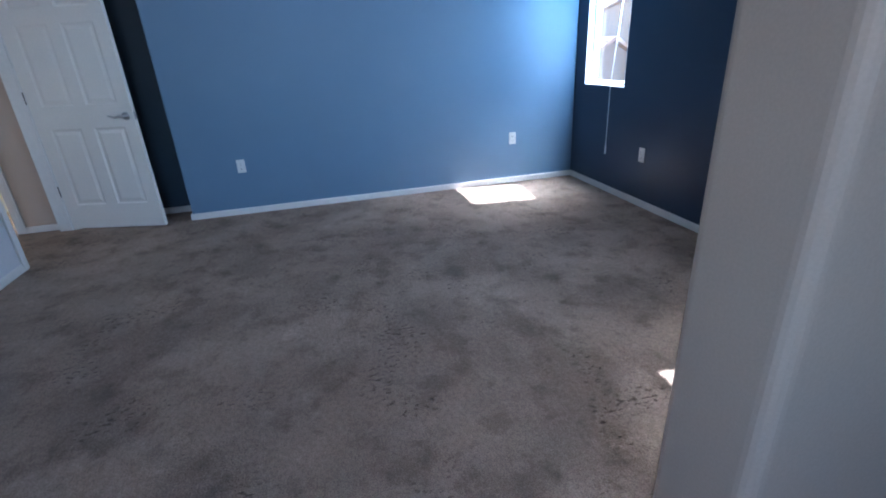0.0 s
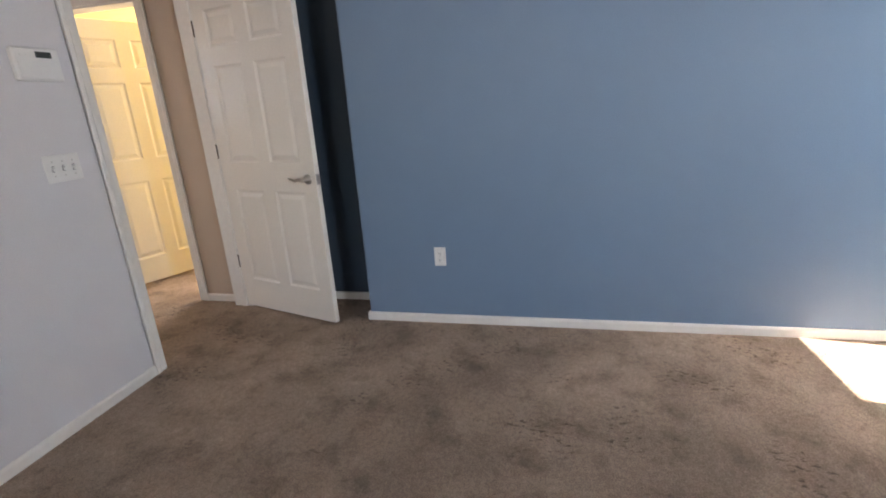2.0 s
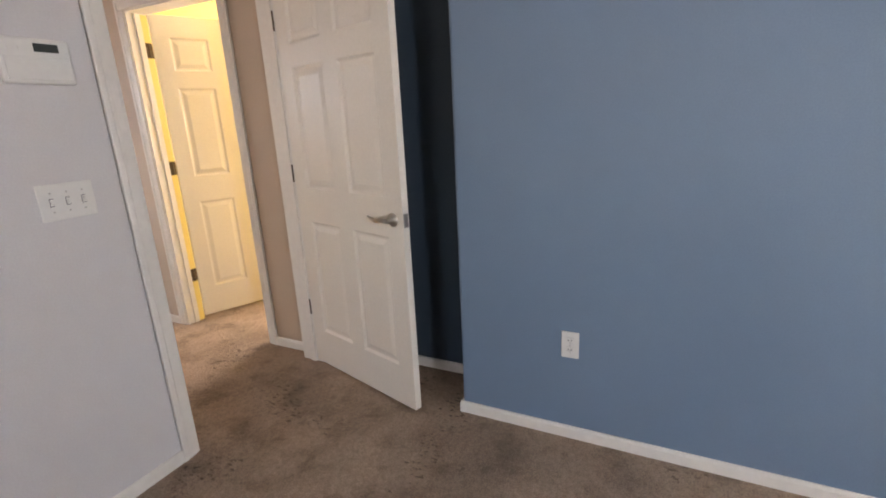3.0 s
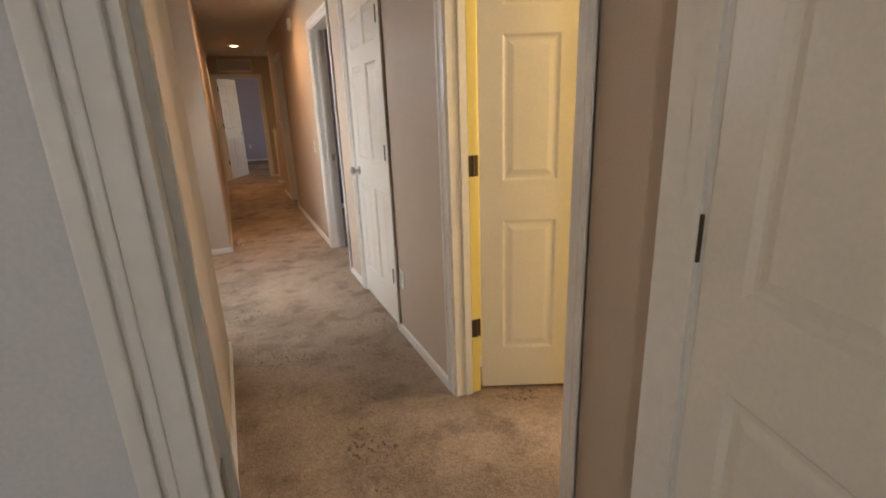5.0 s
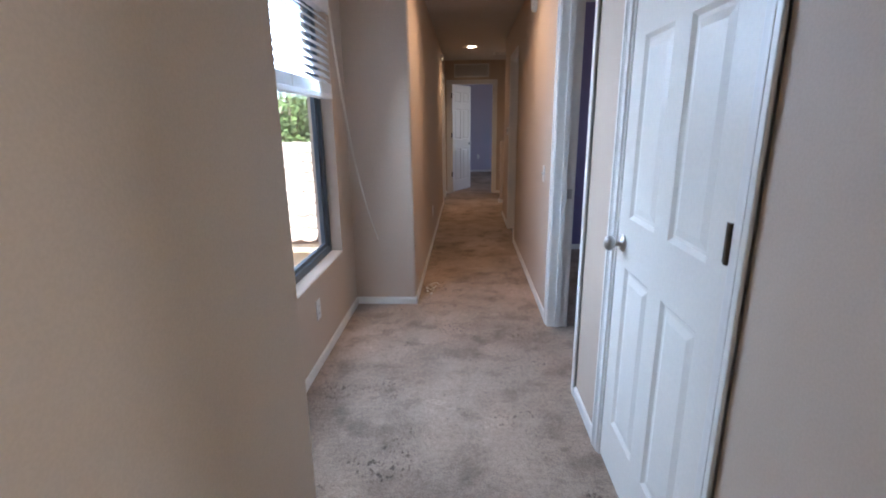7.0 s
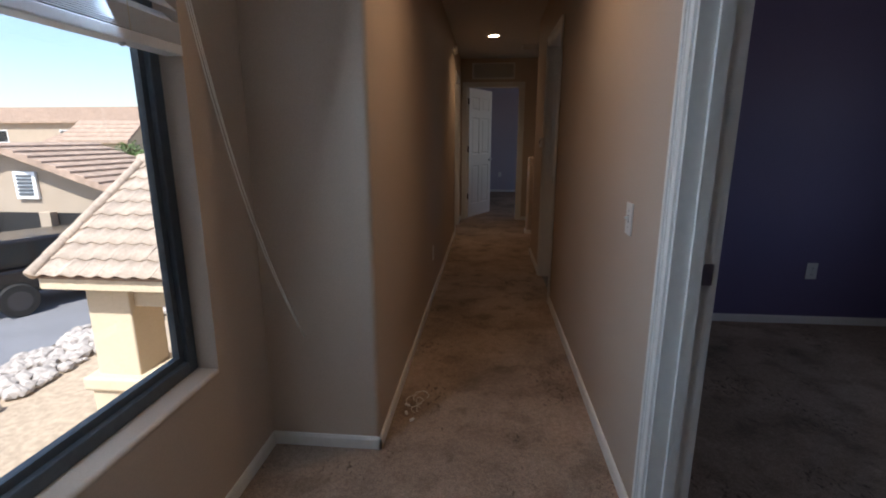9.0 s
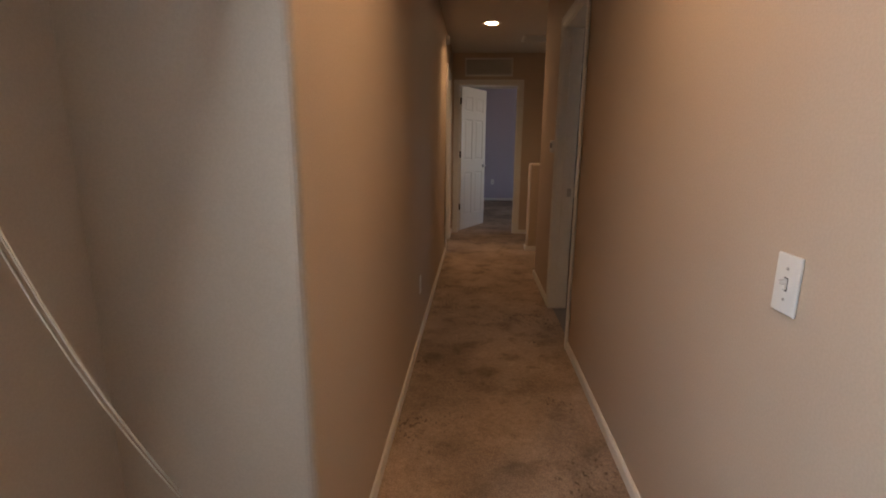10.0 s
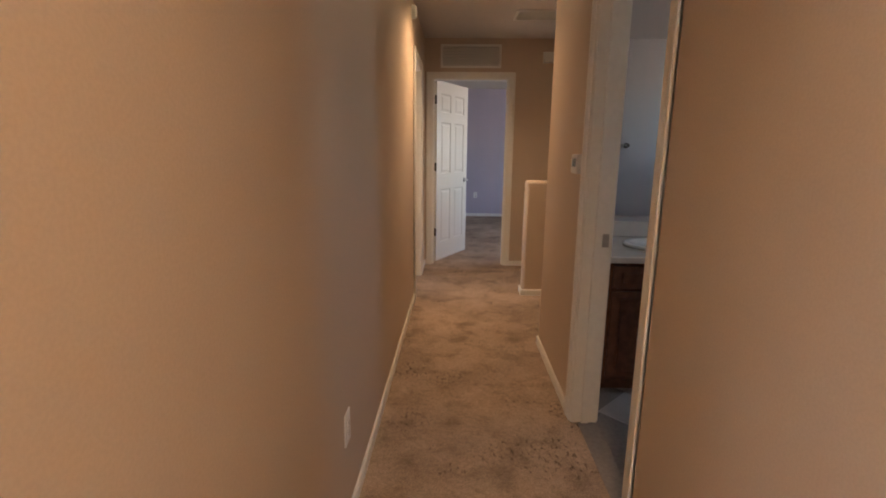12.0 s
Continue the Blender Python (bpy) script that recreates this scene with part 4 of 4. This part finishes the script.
def house(x0, y0, x1, y1, eave, ridge_z, along_x, wall_mat, label, windows=(), two=False):
    """A stuccoed house with a gabled roof; windows: (face, along, z, width, height)."""
    h = empty("house", pose(0, 0, 0), label, "house", "neighbouring houses")
    bm = boxes((x0, y0, GZ, x1, y1, eave))
    if along_x: g = [(x0, y0, eave), (x0, y1, eave), (x0, (y0 + y1) / 2, ridge_z - 0.1)], [(x1, y0, eave), (x1, y1, eave), (x1, (y0 + y1) / 2, ridge_z - 0.1)]
    else: g = [(x0, y0, eave), (x1, y0, eave), ((x0 + x1) / 2, y0, ridge_z - 0.1)], [(x0, y1, eave), (x1, y1, eave), ((x0 + x1) / 2, y1, ridge_z - 0.1)]
    a, b = [[bm.verts.new(p) for p in q] for q in g]
    bm.faces.new(a); bm.faces.new(b)
    for i in range(3): bm.faces.new((a[i], a[(i + 1) % 3], b[(i + 1) % 3], b[i]))
    part("wall", bm, wall_mat, h)
    o = 0.45
    for s in (0, 1):
        bm = bmesh.new()
        if along_x:
            ye, yr = (y0 - o, (y0 + y1) / 2) if s == 0 else (y1 + o, (y0 + y1) / 2)
            drop = (ridge_z - eave) * o / ((y1 - y0) / 2)
            q = [(x0 - o, ye, eave - drop), (x1 + o, ye, eave - drop), (x1 + o, yr, ridge_z), (x0 - o, yr, ridge_z)]
        else:
            xe, xr = (x0 - o, (x0 + x1) / 2) if s == 0 else (x1 + o, (x0 + x1) / 2)
            drop = (ridge_z - eave) * o / ((x1 - x0) / 2)
            q = [(xe, y0 - o, eave - drop), (xe, y1 + o, eave - drop), (xr, y1 + o, ridge_z), (xr, y0 - o, ridge_z)]
        lo = [bm.verts.new(p) for p in q]
        hi = [bm.verts.new((p[0], p[1], p[2] + 0.16)) for p in q]
        bm.faces.new(lo[::-1]); bm.faces.new(hi)
        for i in range(4): bm.faces.new((lo[i], lo[(i + 1) % 4], hi[(i + 1) % 4], hi[i]))
        part("roof", bm, FAR_ROOF, h)
        # tile courses along the slope
        p0, p1, p2, p3 = [Vector(p) + Vector((0, 0, 0.16)) for p in q]
        n = max(4, int((p3 - p0).length / 0.42))
        bm = bmesh.new()
        for i in range(n):
            u0, u1 = i / n, (i + 0.98) / n
            c = [p0.lerp(p3, u0), p1.lerp(p2, u0), p1.lerp(p2, u1), p0.lerp(p3, u1)]
            v = [bm.verts.new(p + Vector((0, 0, dz))) for p, dz in zip(c, (0.07, 0.07, 0.01, 0.01))]
            u = [bm.verts.new(p) for p in c]
            bm.faces.new(v)
            for k2 in range(4): bm.faces.new((v[k2], v[(k2 + 1) % 4], u[(k2 + 1) % 4], u[k2]))
        part("tile_courses", bm, FAR_ROOF, h)
    for face, along, z, ww, hh in windows:
        if face == "y0": a = (along, y0 - 0.06, z, along + ww, y0 - 0.005, z + hh); g2 = (along + .08, y0 - 0.07, z + .08, along + ww - .08, y0 - 0.06, z + hh - .08)
        else: a = (x1 + 0.005, along, z, x1 + 0.06, along + ww, z + hh); g2 = (x1 + 0.06, along + .08, z + .08, x1 + 0.07, along + ww - .08, z + hh - .08)
        wd = part("window", box(bmesh.new(), *a, 0.01), WIN_WHITE, h)
        part("pane", boxes(g2), CAR_GLASS, wd)
    return h


# neighbour with a dark sheet for its carport's shade and a louvred gable vent
nb = house(-17.0, 15.6, -9.9, 18.4, -0.25, 1.0, False, STUCCO_TAN, "single-storey tan stucco neighbour house with gable vent")
gv = part("gable_vent", box(bmesh.new(), -13.2, 15.5, -0.45, -12.5, 15.595, 0.35, 0.02), WIN_WHITE, nb, "white louvred gable vent")
for i in range(6): part("slat", boxes((-13.08, 15.47, -0.33 + i * 0.105, -12.62, 15.5, -0.27 + i * 0.105)), WIN_FRAME, gv)
# the wall behind is solid; this dark sheet paints the carport's shade
part("carport_opening", boxes((-16.4, 15.57, GZ + 0.02, -10.4, 15.597, -0.85)), NEAR_BLACK, nb, "flat dark sheet standing for the shade in the open carport")
for x in (-14.4, -12.4): part("post", box(bmesh.new(), x, 15.3, GZ, x + 0.35, 15.56, -0.8, 0.02), STUCCO_TAN, nb)
house(-34, 36, -16, 46, 0.2, 1.9, True, STUCCO, "cream stucco house with low tiled roof", [("y0", -31, -1.6, 1.6, 1.2), ("y0", -25, -1.6, 1.6, 1.2), ("y0", -20, -2.2, 1.1, 2.0)])
house(-58, 50, -30, 64, 3.0, 4.8, True, STUCCO_TAN, "two-storey tan stucco house far off", [("y0", -52, 0.9, 2, 1.3), ("y0", -44, 0.9, 2, 1.3), ("y0", -36, 0.9, 1.6, 1.3)])
house(-28.8, 34.6, -24.6, 37.6, 1.3, 2.4, True, STUCCO, "cream stucco entry tower with tiled roof", [("y0", -27.4, -2.8, 1.4, 2.6)])
house(-13, 38, -5, 47, 0.1, 1.7, True, STUCCO, "cream stucco house beyond the street", [("y0", -11.5, -1.8, 1.4, 1.2), ("y0", -8, -1.8, 1.4, 1.2)])
house(-40, 10, -27, 20, -0.1, 1.6, True, STUCCO_TAN, "tan stucco house across the driveway", [("x1", 12, -1.7, 1.5, 1.2)])
house(8, -27, 20.7, -19.5, 0.6, 2.5, True, STUCCO_TAN, "tan stucco neighbour house behind the bedroom", [("x1", -25, -1.6, 1.4, 1.2)])
house(20.9, -19.2, 26, -16.6, 0.45, 1.3, True, STUCCO_TAN, "small tan stucco garage with tiled roof")
house(30, -46, 49, -34, 4.0, 5.9, False, STUCCO_TAN, "two-storey tan house with broad gable")

# parked black vehicle
car = empty("parked_car", pose(-10.7, 14.2, GZ + 0.03, 0, 0, 62), "black off-road vehicle parked on the driveway", "car")
bm = box(bmesh.new(), -2.1, -0.88, 0.5, 2.1, 0.88, 1.12, 0.08, 3)
part("body", bm, CAR_PAINT, car)
bm = box(bmesh.new(), -2.0, -0.8, 1.12, 0.75, 0.8, 1.82, 0.09, 3)
part("cabin", bm, CAR_PAINT, car)
for sy in (-1, 1):
    for x0, x1 in ((-1.85, -0.95), (-0.85, -0.1), (0.0, 0.62)):
        part("side_window", boxes((x0, sy * 0.79, 1.25, x1, sy * 0.812, 1.7)), CAR_GLASS, car)
part("windscreen", boxes((0.745, -0.68, 1.22, 0.765, 0.68, 1.72)), CAR_GLASS, car)
for sx in (-1.35, 1.35):
    for sy in (-0.9, 0.9):
        wh = part("wheel", lathe(bmesh.new(), ((0.25, -0.12), (0.38, -0.12), (0.4, -0.08), (0.4, 0.08), (0.38, 0.12), (0.25, 0.12)), (sx, sy, 0.4), "Y", 28), RUBBER, car)
        part("rim", lathe(bmesh.new(), ((0.24, -0.125), (0.2, -0.10), (0.05, -0.11), (0.05, 0.11), (0.2, 0.10), (0.24, 0.125)), (sx, sy, 0.4), "Y", 20), ALLOY, wh)

# river stones beside the drive
rng = random.Random(3)
bm = bmesh.new()
for i in range(700):
    x, y = rng.uniform(-8.4, -7.1), rng.uniform(8.6, 15.6)
    r = rng.uniform(0.05, 0.16)
    m = Matrix.Translation((x, y, GZ + 0.03 + r * 0.35)) @ Matrix.Rotation(rng.uniform(0, 6.28), 4, "Z") @ Matrix.Diagonal((r * rng.uniform(.8, 1.4), r, r * rng.uniform(.5, .8), 1))
    bmesh.ops.create_icosphere(bm, subdivisions=1, radius=1, matrix=m)
tagged(part("stones", bm, STONE), "bed of grey-tan river stones beside driveway", "stones", kind="stuff")


def tree(x, y, height, spread, seed):
    rng = random.Random(seed)
    t = empty("tree", pose(x, y, GZ), "leafy green desert tree with uneven crown", "tree", "trees outside")
    bm = bmesh.new()
    tube(bm, [(0, 0, 0), (0.1, 0.05, height * 0.25), (0.05, 0.1, height * 0.5), (0, 0, height * 0.8)], [0.22, 0.17, 0.12, 0.04], 8)
    for i in range(7):
        a, z = rng.uniform(0, 6.28), height * rng.uniform(0.3, 0.6)
        tube(bm, [(0.05, 0.05, z), (spread * .45 * math.cos(a), spread * .45 * math.sin(a), z + height * .2), (spread * .8 * math.cos(a), spread * .8 * math.sin(a), z + height * .3)], [0.08, 0.05, 0.02], 6)
    part("trunk", bm, BARK, t)
    verts, faces = [], []
    for i in range(70):
        a, u = rng.uniform(0, 6.28), rng.random() ** 0.5
        c = Vector((spread * u * math.cos(a), spread * u * math.sin(a), height * (0.5 + 0.5 * rng.random() * (1 - 0.5 * u))))
        for j in range(55):
            p = c + Vector((rng.gauss(0, .28), rng.gauss(0, .28), rng.gauss(0, .22)))
            d1 = Vector((rng.uniform(-1, 1), rng.uniform(-1, 1), rng.uniform(-1, 1))).normalized() * 0.11
            d2 = d1.orthogonal().normalized() * 0.06
            k2 = len(verts)
            verts += [p - d1, p + d2, p + d1, p - d2]
            faces.append((k2, k2 + 1, k2 + 2, k2 + 3))
    me = bpy.data.meshes.new("crown")
    me.from_pydata(verts, [], faces)
    me.materials.append(LEAF)
    o = new("crown", me)
    o.parent = t


for it in ((-6.2, 19.5, 6.5, 2.3, 1), (-8.5, 22.5, 6.0, 2.2, 2), (-3.4, 21.5, 7.0, 2.4, 3), (-14, 33, 4.6, 1.8, 4), (-23, 33.5, 4.0, 1.7, 5)): tree(*it)
structure("backdrop", boxes((-400, 330, GZ, 260, 340, 9)), LEAF, "low hazy line of far hills", "hills")

# bathroom floor tiles laid diagonally
structure("bath_floor", boxes((R1, 6.32, 0, 3.2, 8.09, 0.004), (R0 + 0.03, B2[0] + 0.02, 0, R1, B2[1] - 0.02, 0.003)), GROUT, "grouted bathroom floor bed", "floor")
bfloor = bpy.data.objects["bath_floor"]
tile_box = mesh_of("tile", box(bmesh.new(), -0.147, -0.147, 0, 0.147, 0.147, 0.005, 0.0015), TILE)
for i in range(-9, 10):
    for j in range(-9, 10):
        x, y = 2.0 + (i + j) * 0.3 / math.sqrt(2), 7.1 + (i - j) * 0.3 / math.sqrt(2)
        if R1 + 0.21 < x < 2.99 and 6.53 < y < 7.88:
            o = new("tile", tile_box)
            o.parent = bfloor
            o.matrix_basis = pose(x, y, 0.003, 0, 0, 45)
